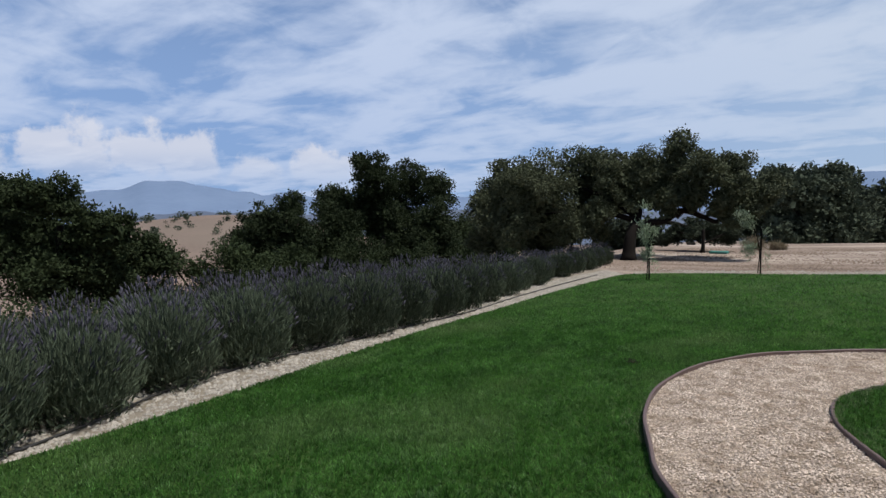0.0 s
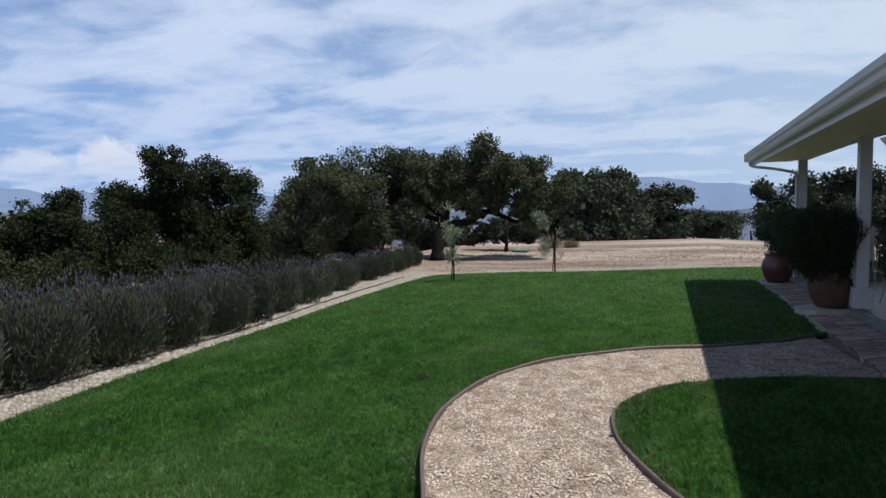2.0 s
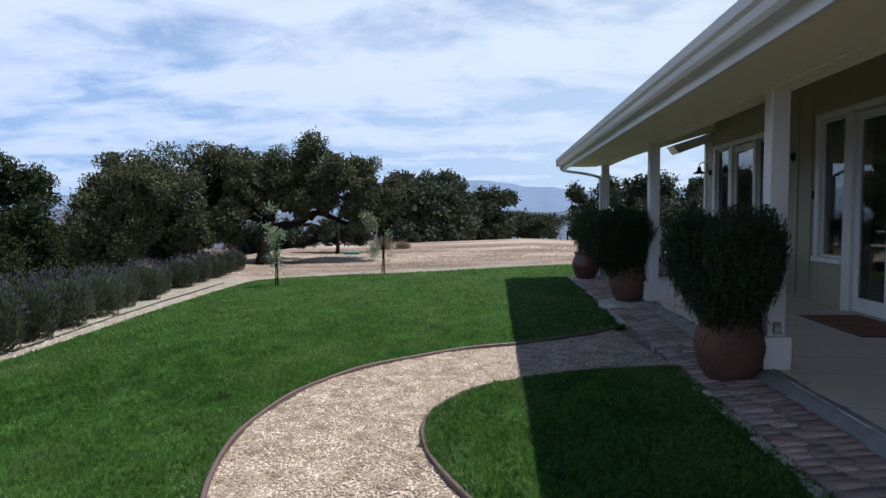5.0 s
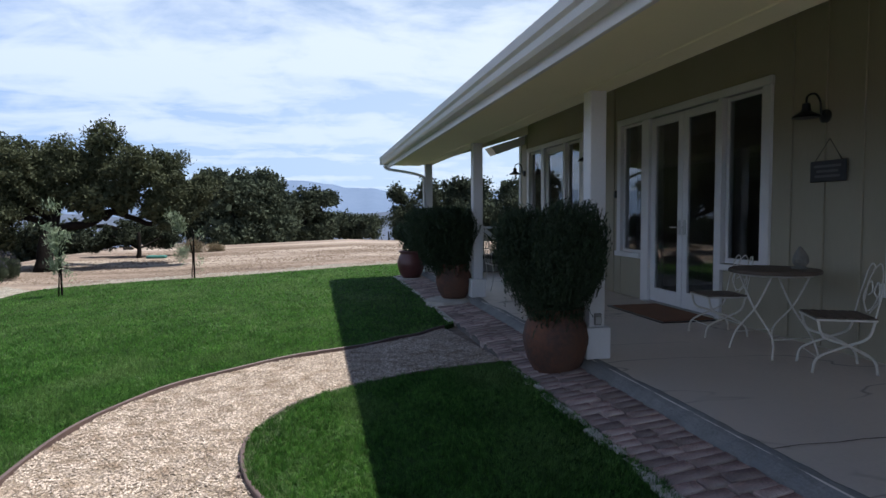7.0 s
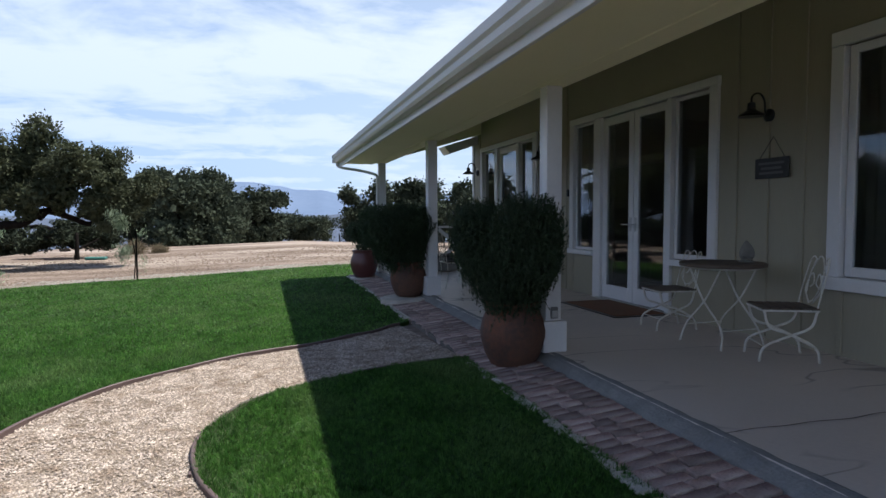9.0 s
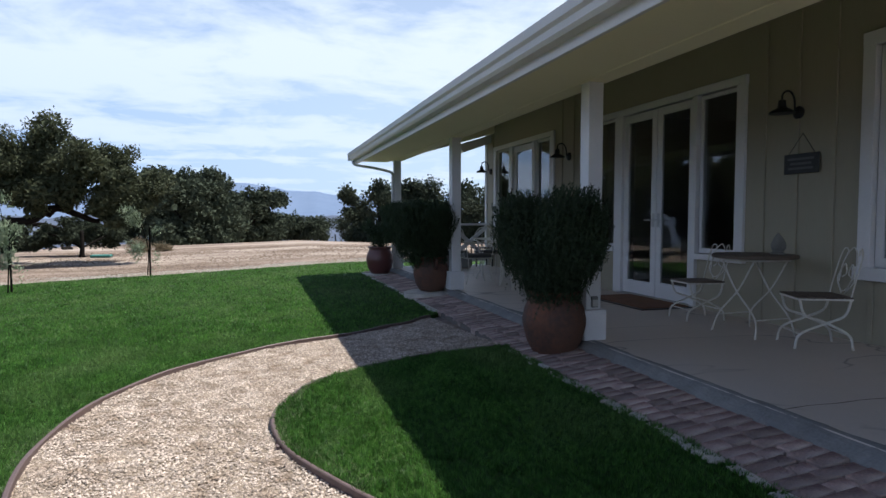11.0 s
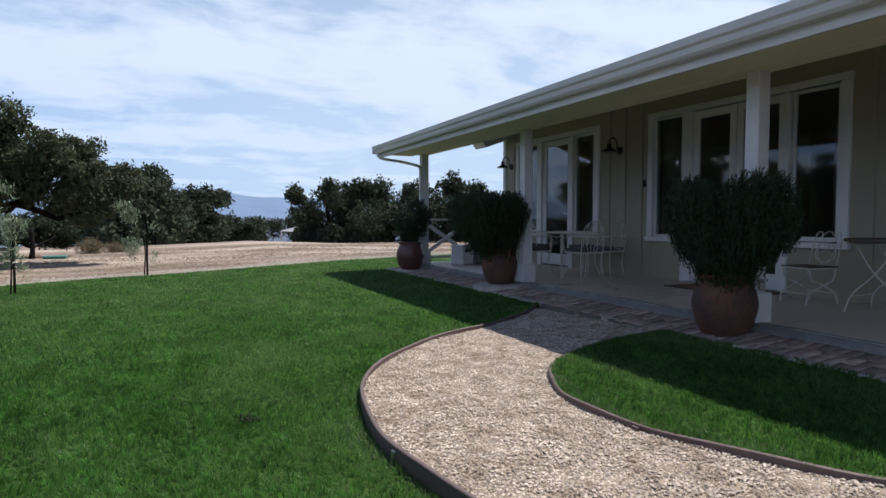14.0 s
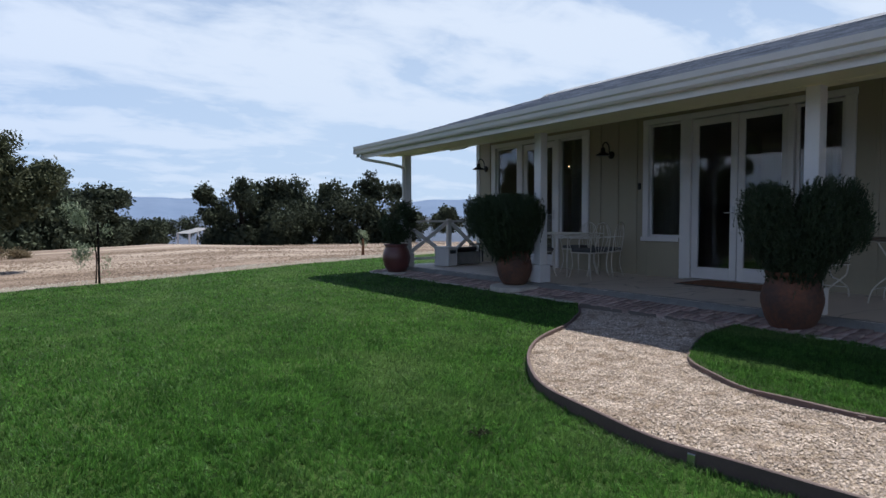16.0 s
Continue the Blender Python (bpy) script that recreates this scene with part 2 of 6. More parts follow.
M_LAVFLOWER = material("lavender_flower", (0.085, 0.082, 0.104), 0.85, (0.05, 0.048, 0.060), 2.0, 25, 0.5, island=0.5, spec=0.1)
M_WIRE = material("chipped_white_iron", (0.66, 0.64, 0.59), 0.5, (0.42, 0.38, 0.32), 14.0, 90, 0.5, 0.001, 60)
M_DARKWOOD = material("weathered_dark_wood", (0.12, 0.085, 0.065), 0.7, (0.06, 0.045, 0.035), 8.0, 60, 0.5, 0.002, 40, stretch=(0.2, 1, 1))
M_COIR = material("coir_mat", (0.25, 0.10, 0.05), 0.95, (0.10, 0.055, 0.03), 8.0, 120, 0.5, 0.01, 160)
M_SLATE = material("slate_sign", (0.045, 0.045, 0.05), 0.7, (0.025, 0.025, 0.028), 8.0, 60)
M_CHALK = material("faded_lettering", (0.12, 0.12, 0.125), 0.8)
M_ORNAMENT = material("grey_cast_stone", (0.23, 0.22, 0.20), 0.9, (0.12, 0.115, 0.105), 14, 90, 0.5, 0.006, 60)
M_ROOM = material("interior_plaster", (0.35, 0.32, 0.27), 0.8)
M_ROOMFLOOR = material("interior_boards", (0.16, 0.10, 0.06), 0.4, stretch=(0.2, 2, 1))
M_CURTAIN = material("linen_curtain", (0.45, 0.43, 0.39), 0.85, stretch=(1, 1, 0.1))
M_ROCK = material("pale_boulder", (0.185, 0.155, 0.125), 0.95, (0.095, 0.078, 0.062), 2.0, 20, 0.45, 0.03, 8)
M_CUSHION = material("grey_cushion", (0.10, 0.10, 0.105), 0.9, fine=200, bump=0.002, bump_scale=200)
# far ridges: the haze of distance is put into these blue base colours
M_MOUNTAIN = material("haze_tinted_mountain", (0.144, 0.191, 0.28), 1.0, (0.111, 0.155, 0.241), 0.004, 0.03, 0.5, spec=0.0)
M_FOOTHILL = material("haze_tinted_foothill", (0.106, 0.128, 0.174), 1.0, (0.0723, 0.0892, 0.128), 0.008, 0.05, 0.4, spec=0.0)
M_SHEET = material("pale_sheet_metal", (0.276, 0.276, 0.282), 0.6, (0.18, 0.18, 0.186), 2.0, 30, 0.5)
M_STRAW = material("dry_straw", (0.246, 0.203, 0.135), 0.85, (0.148, 0.117, 0.0738), 3.0, 30, 0.5, island=0.4, spec=0.2, translucent=0.2)
M_TEAL = material("teal_plastic", (0.03, 0.16, 0.14), 0.5)

def hairlines(m, scale, width, dark, stretch):
    """Thin wandering cracks with a soft stain along them."""
    nodes, links = m.node_tree.nodes, m.node_tree.links
    bsdf = nodes["Principled BSDF"]
    had = bsdf.inputs["Base Color"].links[0].from_socket
    tex = nodes.new("ShaderNodeTexCoord")
    mp = nodes.new("ShaderNodeMapping")
    mp.inputs["Scale"].default_value = stretch
    links.new(tex.outputs["Object"], mp.inputs[0])
    n = nodes.new("ShaderNodeTexNoise")
    n.inputs["Scale"].default_value, n.inputs["Detail"].default_value, n.inputs["Roughness"].default_value = scale, 3.0, 0.45
    links.new(mp.outputs[0], n.inputs["Vector"])
    near = nodes.new("ShaderNodeMath")
    near.operation = "SUBTRACT"
    near.inputs[1].default_value = 0.5
    links.new(n.outputs[0], near.inputs[0])
    flat_ = nodes.new("ShaderNodeMath")
    flat_.operation = "ABSOLUTE"
    links.new(near.outputs[0], flat_.inputs[0])
    line = nodes.new("ShaderNodeMapRange")
    line.inputs["From Min"].default_value, line.inputs["From Max"].default_value = width, 0.0
    line.inputs["To Max"].default_value = 0.75
    links.new(flat_.outputs[0], line.inputs["Value"])
    where = nodes.new("ShaderNodeTexNoise")
    where.inputs["Scale"].default_value = 0.8
    links.new(tex.outputs["Object"], where.inputs["Vector"])
    some = nodes.new("ShaderNodeMapRange")
    some.inputs["From Min"].default_value, some.inputs["From Max"].default_value = 0.40, 0.52
    links.new(where.outputs[0], some.inputs["Value"])
    mul = nodes.new("ShaderNodeMath")
    mul.operation = "MULTIPLY"
    links.new(line.outputs[0], mul.inputs[0])
    links.new(some.outputs[0], mul.inputs[1])
    mixer = nodes.new("ShaderNodeMix")
    mixer.data_type = "RGBA"
    mixer.inputs[7].default_value = (*dark, 1)
    links.new(mul.outputs[0], mixer.inputs[0])
    links.new(had, mixer.inputs[6])
    links.new(mixer.outputs[2], bsdf.inputs["Base Color"])


hairlines(M_CONCRETE, 0.9, 0.012, (0.13, 0.11, 0.095), (0.55, 1.5, 1))
hairlines(M_CURB, 1.6, 0.03, (0.16, 0.16, 0.16), (1, 1.4, 1))
M_GLASS = bpy.data.materials.new("window_glass")
M_GLASS.use_nodes = True
gb = M_GLASS.node_tree.nodes["Principled BSDF"]
gb.inputs["Base Color"].default_value = (0.72, 0.76, 0.76, 1)
gb.inputs["Roughness"].default_value = 0.0
gb.inputs["Transmission Weight"].default_value = 1.0
gb.inputs["IOR"].default_value = 1.5
M_BULB = bpy.data.materials.new("warm_bulb")
M_BULB.use_nodes = True
bb = M_BULB.node_tree.nodes["Principled BSDF"]
bb.inputs["Emission Color"].default_value = (1.0, 0.72, 0.38, 1)
bb.inputs["Emission Strength"].default_value = 1.6


# ---- builders ----
def thing(name, m=None, label="", category="", group="", kind=""):
    ob = new(name)
    ob.empty_display_size = 0.1
    ob.matrix_world = m if m is not None else Matrix.Identity(4)
    return tagged(ob, label, category, group, kind)


def link_mesh(name, mesh, mat, parent=None, label="", m=None):
    ob = new(name, mesh)
    if mat and not mesh.materials:
        mesh.materials.append(mat)
    if parent:
        ob.parent = parent
    if m is not None:
        ob.matrix_basis = m
    if label:
        ob["label"] = label
    return ob


def part(name, bm, mat, parent=None, label="", m=None, smooth=False):
    mesh = bpy.data.meshes.new(name)
    bm.to_mesh(mesh)
    bm.free()
    if smooth:
        mesh.shade_smooth()
    return link_mesh(name, mesh, mat, parent, label, m)


def raw(name, verts, faces, mat, parent=None, label="", smooth=False):
    mesh = bpy.data.meshes.new(name)
    mesh.from_pydata(verts.tolist() if isinstance(verts, np.ndarray) else verts, [], faces.tolist() if isinstance(faces, np.ndarray) else faces)
    if smooth:
        mesh.shade_smooth()
    return link_mesh(name, mesh, mat, parent, label)


def box(x0, x1, y0, y1, z0, z1, bevel=0.004, bm=None):
    own = bmesh.new()
    bmesh.ops.create_cube(own, size=1)
    for v in own.verts:
        v.co = Vector(((x0 + x1) / 2 + v.co.x * (x1 - x0), (y0 + y1) / 2 + v.co.y * (y1 - y0), (z0 + z1) / 2 + v.co.z * (z1 - z0)))
    if bevel:
        bmesh.ops.bevel(own, geom=own.edges[:], offset=bevel, segments=1, affect="EDGES")
    return merge(bm, own)


def merge(bm, own):
    if bm is None:
        return own
    mesh = bpy.data.meshes.new("scrap")
    own.to_mesh(mesh)
    own.free()
    bm.from_mesh(mesh)
    bpy.data.meshes.remove(mesh)
    return bm


def tube(points, radii, sides=8, bm=None, closed_ends=True):
    """A round bar along points, with a radius at each."""
    bm = bm or bmesh.new()
    pts = [Vector(p) for p in points]
    if isinstance(radii, (int, float)):
        radii = [radii] * len(pts)
    rings = []
    side = None
    for i, p in enumerate(pts):
        d = (pts[min(i + 1, len(pts) - 1)] - pts[max(i - 1, 0)]).normalized()
        if side is None:
            side = d.orthogonal().normalized()
        side = (side - d * side.dot(d)).normalized()
        up = d.cross(side)
        rings.append([bm.verts.new(p + (side * math.cos(a) + up * math.sin(a)) * radii[i]) for a in (2 * math.pi * k / sides for k in range(sides))])
    for a, b in zip(rings, rings[1:]):
        for k in range(sides):
            bm.faces.new((a[k], a[(k + 1) % sides], b[(k + 1) % sides], b[k]))
    if closed_ends:
        bm.faces.new(rings[0][::-1])
        bm.faces.new(rings[-1])
    return bm


def lathe(profile, sides=32, bm=None):
    """A turned shape from (radius, height) pairs."""
    bm = bm or bmesh.new()
    rings = [[bm.verts.new((r * math.cos(2 * math.pi * k / sides), r * math.sin(2 * math.pi * k / sides), z)) for k in range(sides)] for r, z in profile]
    for a, b in zip(rings, rings[1:]):
        for k in range(sides):
            bm.faces.new((a[k], a[(k + 1) % sides], b[(k + 1) % sides], b[k]))
    bm.faces.new(rings[0][::-1])
    bm.faces.new(rings[-1])
    return bm


def arc(points, n=8):
    """A smooth line through points (Catmull-Rom)."""
    p = [Vector(q) for q in points]
    p = [2 * p[0] - p[1]] + p + [2 * p[-1] - p[-2]]
    out = []
    for i in range(1, len(p) - 2):
        for k in range(n):
            t = k / n
            out.append(0.5 * (2 * p[i] + (p[i + 1] - p[i - 1]) * t + (2 * p[i - 1] - 5 * p[i] + 4 * p[i + 1] - p[i + 2]) * t * t + (3 * p[i] - p[i - 1] - 3 * p[i + 1] + p[i + 2]) * t ** 3))
    return out + [p[-2]]


def leaf_cloud(blobs, count, size, rng, shell=0.55, slim=0.5, up=0.3, edge=1.06):
    """Folded leaves scattered through ellipsoids (cx, cy, cz, rx, ry, rz), thicker towards the skin, in twigs and gaps."""
    blobs = np.array(blobs, float)
    vol = np.cbrt(blobs[:, 3] * blobs[:, 4] * blobs[:, 5]) ** 2
    pick = rng.choice(len(blobs), count, p=vol / vol.sum())
    d = rng.normal(size=(count, 3))
    d /= np.linalg.norm(d, axis=1)[:, None]
    r = shell + (edge - shell) * rng.random(count) ** 0.7
    b = blobs[pick]
    c = b[:, :3] + d * b[:, 3:] * r[:, None]
    bumpy = np.sin(c[:, 0] * 5.1 / size * 0.09 + c[:, 2] * 3.3) * np.sin(c[:, 1] * 4.3 / size * 0.09 + 1.7) * np.sin(c[:, 2] * 4.7 / size * 0.09 + c[:, 0])
    keep = bumpy > -0.38
    c, d = c[keep], d[keep]
    n = len(c)
    c += rng.normal(size=(n, 3)) * size * 0.5
    axis = d * 0.6 + rng.normal(size=(n, 3)) * 0.7
    axis[:, 2] += up
    axis /= np.linalg.norm(axis, axis=1)[:, None]
    side = np.cross(axis, rng.normal(size=(n, 3)))
    side /= np.linalg.norm(side, axis=1)[:, None]
    lift = np.cross(axis, side)
    s = (size * (0.6 + 0.8 * rng.random(n)))[:, None]
    v = np.stack([c - axis * s * 0.5, c + side * s * slim * 0.5 + lift * s * 0.12, c + axis * s * 0.5, c - side * s * slim * 0.5 + lift * s * 0.12], 1).reshape(-1, 3)
    i = np.arange(n)[:, None] * 4
    f = np.concatenate([i + [0, 1, 2], i + [0, 2, 3]], 1).reshape(-1, 3)
    return v, f


# ---- ground: one sheet to the horizon ----
def lawn_height(x, y):
    """The lawn falls gently away from the house."""
    u = np.maximum(0, 1.75 - x)
    return np.maximum(-0.02 - 0.022 * u - 0.0016 * u * np.clip(y - 7, 0, 12), -0.29)


def ground_height(x, y):
    sw, sn = max(0.0, -9.0 - x - 0.03 * max(0, y - 10)), max(0.0, y - 29.5 + 0.35 * min(0, x))
    drop = 62 * (1 - math.exp(-((sw / 105) ** 1.45))) + 62 * (1 - math.exp(-((sn / 230) ** 1.9)))
    z = float(lawn_height(x, y)) - 0.05 - min(drop, 62)
    z -= 0.30 * min(1.0, max(0.0, (x - 2) / 7)) * min(1.0, max(0.0, (y - 20) / 8))
    d = math.hypot(x, y)
    if d > 80:
        z += min(1.0, (d - 80) / 120) * 63 * math.exp(-((x + 470) ** 2 + (y - 300) ** 2) / (2 * 165 ** 2))
    if d > 26:
        z += min(1.0, (d - 26) / 60) * 0.35 * noise.noise(Vector((x * 0.07, y * 0.07, 0)))
    if d > 90:
        z += min(1.0, (d - 90) / 300) * 7 * noise.noise(Vector((x * 0.006, y * 0.006, 3)))
    return z


gverts, gfaces = [], []
radii = [0.0] + [1.5 * 1.085 ** k for k in range(99)]
SPOKES = 192
for i, r in enumerate(radii):
    for k in range(SPOKES):
        a = 2 * math.pi * k / SPOKES
        x, y = -1 + r * math.cos(a), 12 + r * math.sin(a)
        gverts.append((x, y, ground_height(x, y)))
for i in range(len(radii) - 1):
    for k in range(SPOKES):
        a, b = i * SPOKES + k, i * SPOKES + (k + 1) % SPOKES
        gfaces.append((a, a + SPOKES, b + SPOKES, b))
ground = raw("ground", gverts, gfaces, M_DIRT, smooth=True)
ground.data.materials.append(M_GOLD)
for i_, face in enumerate(ground.data.polygons):
    if radii[i_ // SPOKES] > 55:
        face.material_index = 1
tagged(ground, "pale dry bare earth falling away to golden hills", "ground", kind="structure")

mv, mf = [], []
for k in range(721):
    a = math.pi * k / 360
    for j, d in enumerate((2600, 3300, 3900, 4500)):
        turn = math.degrees(a)
        ridge = 120 + (74 * math.exp(-abs((turn - 150) / 5.0) ** 1.4)) + 70 * math.exp(-((turn - 90) / (6 if turn < 90 else 13)) ** 2) + 26 * noise.noise(Vector((math.cos(a) * 9, math.sin(a) * 9, 2))) + 9 * noise.noise(Vector((math.cos(a) * 40, math.sin(a) * 40, 5)))
        z = (-60, ridge * 0.45 - 20, ridge, ridge * 0.3)[j]
        mv.append((d * math.cos(a), d * math.sin(a), z + (18 * noise.noise(Vector((a * 30, j, 4))) if 0 < j < 3 else 0)))
for k in range(720):
    for j in range(3):
        i = k * 4 + j
        mf.append((i, i + 1, i + 5, i + 4))
tagged(raw("backdrop", mv, mf, M_MOUNTAIN, smooth=True), "mountain range across the valley, tinted blue for haze", "mountains", kind="structure")
fv, ff = [], []
for k in range(721):
    a = math.pi * k / 360
    for j, d in enumerate((1250, 1600, 2050)):
        low_ridge = 4 + 26 * noise.noise(Vector((math.cos(a) * 7, math.sin(a) * 7, 8))) + 7 * noise.noise(Vector((math.cos(a) * 31, math.sin(a) * 31, 1)))
        fv.append((d * math.cos(a), d * math.sin(a), (-62, low_ridge, -40)[j]))
for k in range(720):
    for j in range(2):
        i = k * 3 + j
        ff.append((i, i + 1, i + 4, i + 3))
tagged(raw("foothills", fv, ff, M_FOOTHILL, smooth=True), "low foothills before the mountain range, tinted blue-grey for haze", "hills", kind="structure")

# ---- lawn, path, border ----
OUTER = [(1.58, 8.85), (1.25, 8.52), (0.90, 8.25), (0.42, 7.93), (-0.42, 7.46), (-1.02, 6.86), (-1.36, 6.30), (-1.53, 5.60), (-1.55, 5.02), (-1.43, 4.35), (-1.20, 3.75), (-0.96, 3.25), (-0.35, 2.45), (0.4, 1.85), (1.2, 1.45), (1.78, 1.3)]
INNER = [(1.80, 6.93), (1.3, 6.85), (0.86, 6.70), (0.10, 6.27), (-0.25, 5.75), (-0.36, 5.3), (-0.28, 4.78), (-0.02, 4.2), (0.35, 3.75), (0.9, 3.3), (1.78, 2.95)]
BORDER = [(-4.3, -9), (-4.4, -3), (-4.52, 1.3), (-4.58, 2.2), (-4.70, 3.2), (-4.92, 4.7), (-5.12, 6.3), (-5.33, 8.4), (-5.68, 11.0), (-5.95, 13.5), (-6.10, 15.6), (-5.95, 16.6), (-5.2, 17.3), (-3.9, 17.5), (-2.4, 17.45), (-0.8, 17.7), (0.8, 18.0), (2.3, 18.25), (3.8, 18.95), (7, 20.0), (12, 21.3)]
outer = [(p.x, p.y) for p in arc([(x, y, 0) for x, y in OUTER], 8)]
inner = [(p.x, p.y) for p in arc([(x, y, 0) for x, y in INNER], 8)]
border = [(p.x, p.y) for p in arc([(x, y, 0) for x, y in BORDER], 6)]
LAWN_Z, PATH_Z = -0.02, -0.045


def sheet(outline, z, thick, falling=False):
    """A slab with a flat top at z, or one that follows the fall of the lawn, z above it."""
    bm = bmesh.new()
    top = bm.faces.new([bm.verts.new((x, y, z)) for x, y in outline])
    top.normal_update()
    if top.normal.z < 0:
        top.normal_flip()
    bmesh.ops.triangulate(bm, faces=[top])
    if falling:
        xs, ys = [p[0] for p in outline], [p[1] for p in outline]
        for axis, lo, hi in ((0, min(xs), max(xs)), (1, min(ys), max(ys))):
            c = lo + 0.9
            while c < hi:
                at, way = [0, 0, 0], [0, 0, 0]
                at[axis], way[axis] = c, 1
                bmesh.ops.bisect_plane(bm, geom=bm.verts[:] + bm.edges[:] + bm.faces[:], plane_co=at, plane_no=way)
                c += 0.9
        for v in bm.verts:
            v.co.z = float(lawn_height(v.co.x, v.co.y)) + z
    low = bmesh.ops.extrude_face_region(bm, geom=bm.faces[:])
    for v in low["geom"]:
        if isinstance(v, bmesh.types.BMVert):
            v.co.z -= thick
    bmesh.ops.recalc_face_normals(bm, faces=bm.faces[:])
    return bm


lawn_main = border + [(12, 15.6), (2.3, 15.35), (1.78, 14.95), (1.74, 9.02)] + outer + [(1.78, -9)]
lawn_isle = inner + [(1.78, 6.0)]
lawn = part("lawn", sheet(lawn_main, 0.0, 0.06, True), M_LAWN)
tagged(lawn, "mown green lawn in sun and eave shade", "lawn", kind="structure")
isle = part("lawn", sheet(lawn_isle, LAWN_Z, 0.05), M_LAWN)
tagged(isle, "small lawn between curved path and brick edge", "lawn", kind="structure")
path = part("path", sheet(outer + inner[::-1], PATH_Z, 0.03), M_GRAVEL_BED)
tagged(path, "curved garden path of pinkish tan gravel", "gravel path", kind="structure")


def inside(poly, pts):
    px, py = pts[:, 0], pts[:, 1]
    hit = np.zeros(len(pts), bool)
    for (x0, y0), (x1, y1) in zip(poly, poly[1:] + poly[:1]):
        if y0 == y1:
            continue
        cross = ((y0 > py) != (y1 > py)) & (px < (x1 - x0) * (py - y0) / (y1 - y0) + x0)
        hit ^= cross
    return hit


rng = np.random.default_rng(7)


def stones(name, poly, area, count, size, z, mat, parent, label, weight=None, falling=False, heap=0.0):
    x0, x1, y0, y1 = area
    p = np.column_stack([rng.uniform(x0, x1, count), rng.uniform(y0, y1, count)])
    if weight is not None:
        p = p[rng.random(count) < weight(p)]
    p = p[inside(poly, p)]
    n = len(p)
    if falling:
        z = (z + lawn_height(p[:, 0], p[:, 1]))[:, None]
    base = np.array([(1, 0, -0.3), (0, 1, -0.3), (-1, 0, -0.3), (0, -1, -0.3), (0.15, 0.1, 0.75)], float)
    s = size * (0.55 + 0.9 * rng.random((n, 1, 1)))
    v = base[None] * s * (0.7 + 0.6 * rng.random((n, 5, 1)))
    a = rng.uniform(0, 2 * math.pi, n)
    ca, sa = np.cos(a)[:, None], np.sin(a)[:, None]
    vx, vy = v[:, :, 0] * ca - v[:, :, 1] * sa, v[:, :, 0] * sa + v[:, :, 1] * ca
    heaps = (0.5 + 0.5 * np.sin(p[:, :1] * 9.1 + 1.3 * np.sin(p[:, 1:] * 7.0)) * np.sin(p[:, 1:] * 8.3 + 2.1 * np.sin(p[:, :1] * 5.2))) * heap
    vz = v[:, :, 2] * 0.62 + z + rng.uniform(0, size * 0.5, (n, 1)) + heaps
    out = np.stack([vx + p[:, :1], vy + p[:, 1:], vz], 2).reshape(-1, 3)
    i = np.arange(n)[:, None] * 5
    f = np.concatenate([i + t for t in ([0, 1, 4], [1, 2, 4], [2, 3, 4], [3, 0, 4])], 1).reshape(-1, 3)
    ob = raw(name, out, f, mat, parent, label)
    ob["kind"] = "stuff"
    return ob


path_poly = outer + inner[::-1]
stones("gravel", path_poly, (-1.7, 1.8, 1.2, 8.9), 165000, 0.0070, PATH_Z, M_STONE, path, "loose tan gravel", heap=0.010)

# pale chippings between lawn and lavender
bed_outline = [(-9.6, -9)] + border[: 6 * 11 + 1] + [(-6.35, 16.9), (-7.0, 17.6), (-8.2, 18.1), (-9.6, 18.2)]
bed = part("planting_bed", sheet(bed_outline, -0.018, 0.05, True), M_CHIP_BED)
tagged(bed, "strip of pale stone chippings along the lavender", "planting bed", kind="structure")
stones("chippings", bed_outline, (-7.0, -4.3, -1.0, 18.0), 34000, 0.02, -0.018, M_CHIP, bed, "pale broken chippings", falling=True)

far_edge = [(x, y) for x, y in border if y > 16.6 and x > -6]
strip_poly = far_edge + [(x - 0.1, y + 0.95) for x, y in far_edge[::-1]]
rim = part("gravel_strip", sheet(strip_poly, -0.03, 0.05, True), M_CHIP_BED)
stones("chippings", [(x, y - 0.05) for x, y in far_edge] + [(x - 0.2, y + 1.5) for x, y in far_edge[::-1]], (-7, 9, 16.4, 23), 60000, 0.022, -0.03, M_CHIP, rim, "pale broken chippings", lambda q: np.clip(0.35 + 0.5 * np.sin(q[:, 0] * 2.1 + 1) * np.sin(q[:, 1] * 2.7), 0.1, 1), True)
tagged(rim, "narrow pale gravel strip beyond the lawn", "gravel strip", kind="structure")


stones("clods", [(-9.5, 17.5), (-5, 18.6), (3, 19.4), (10, 21.5), (14, 30), (-8, 31)], (-9.5, 14, 17.5, 31), 60000, 0.03, -0.05, M_CLOD, ground, "loose clods and small stones", lambda q: np.clip(0.25 + 0.6 * np.sin(q[:, 0] * 0.9 + q[:, 1] * 0.5) * np.sin(q[:, 1] * 1.3), 0.08, 1), True)


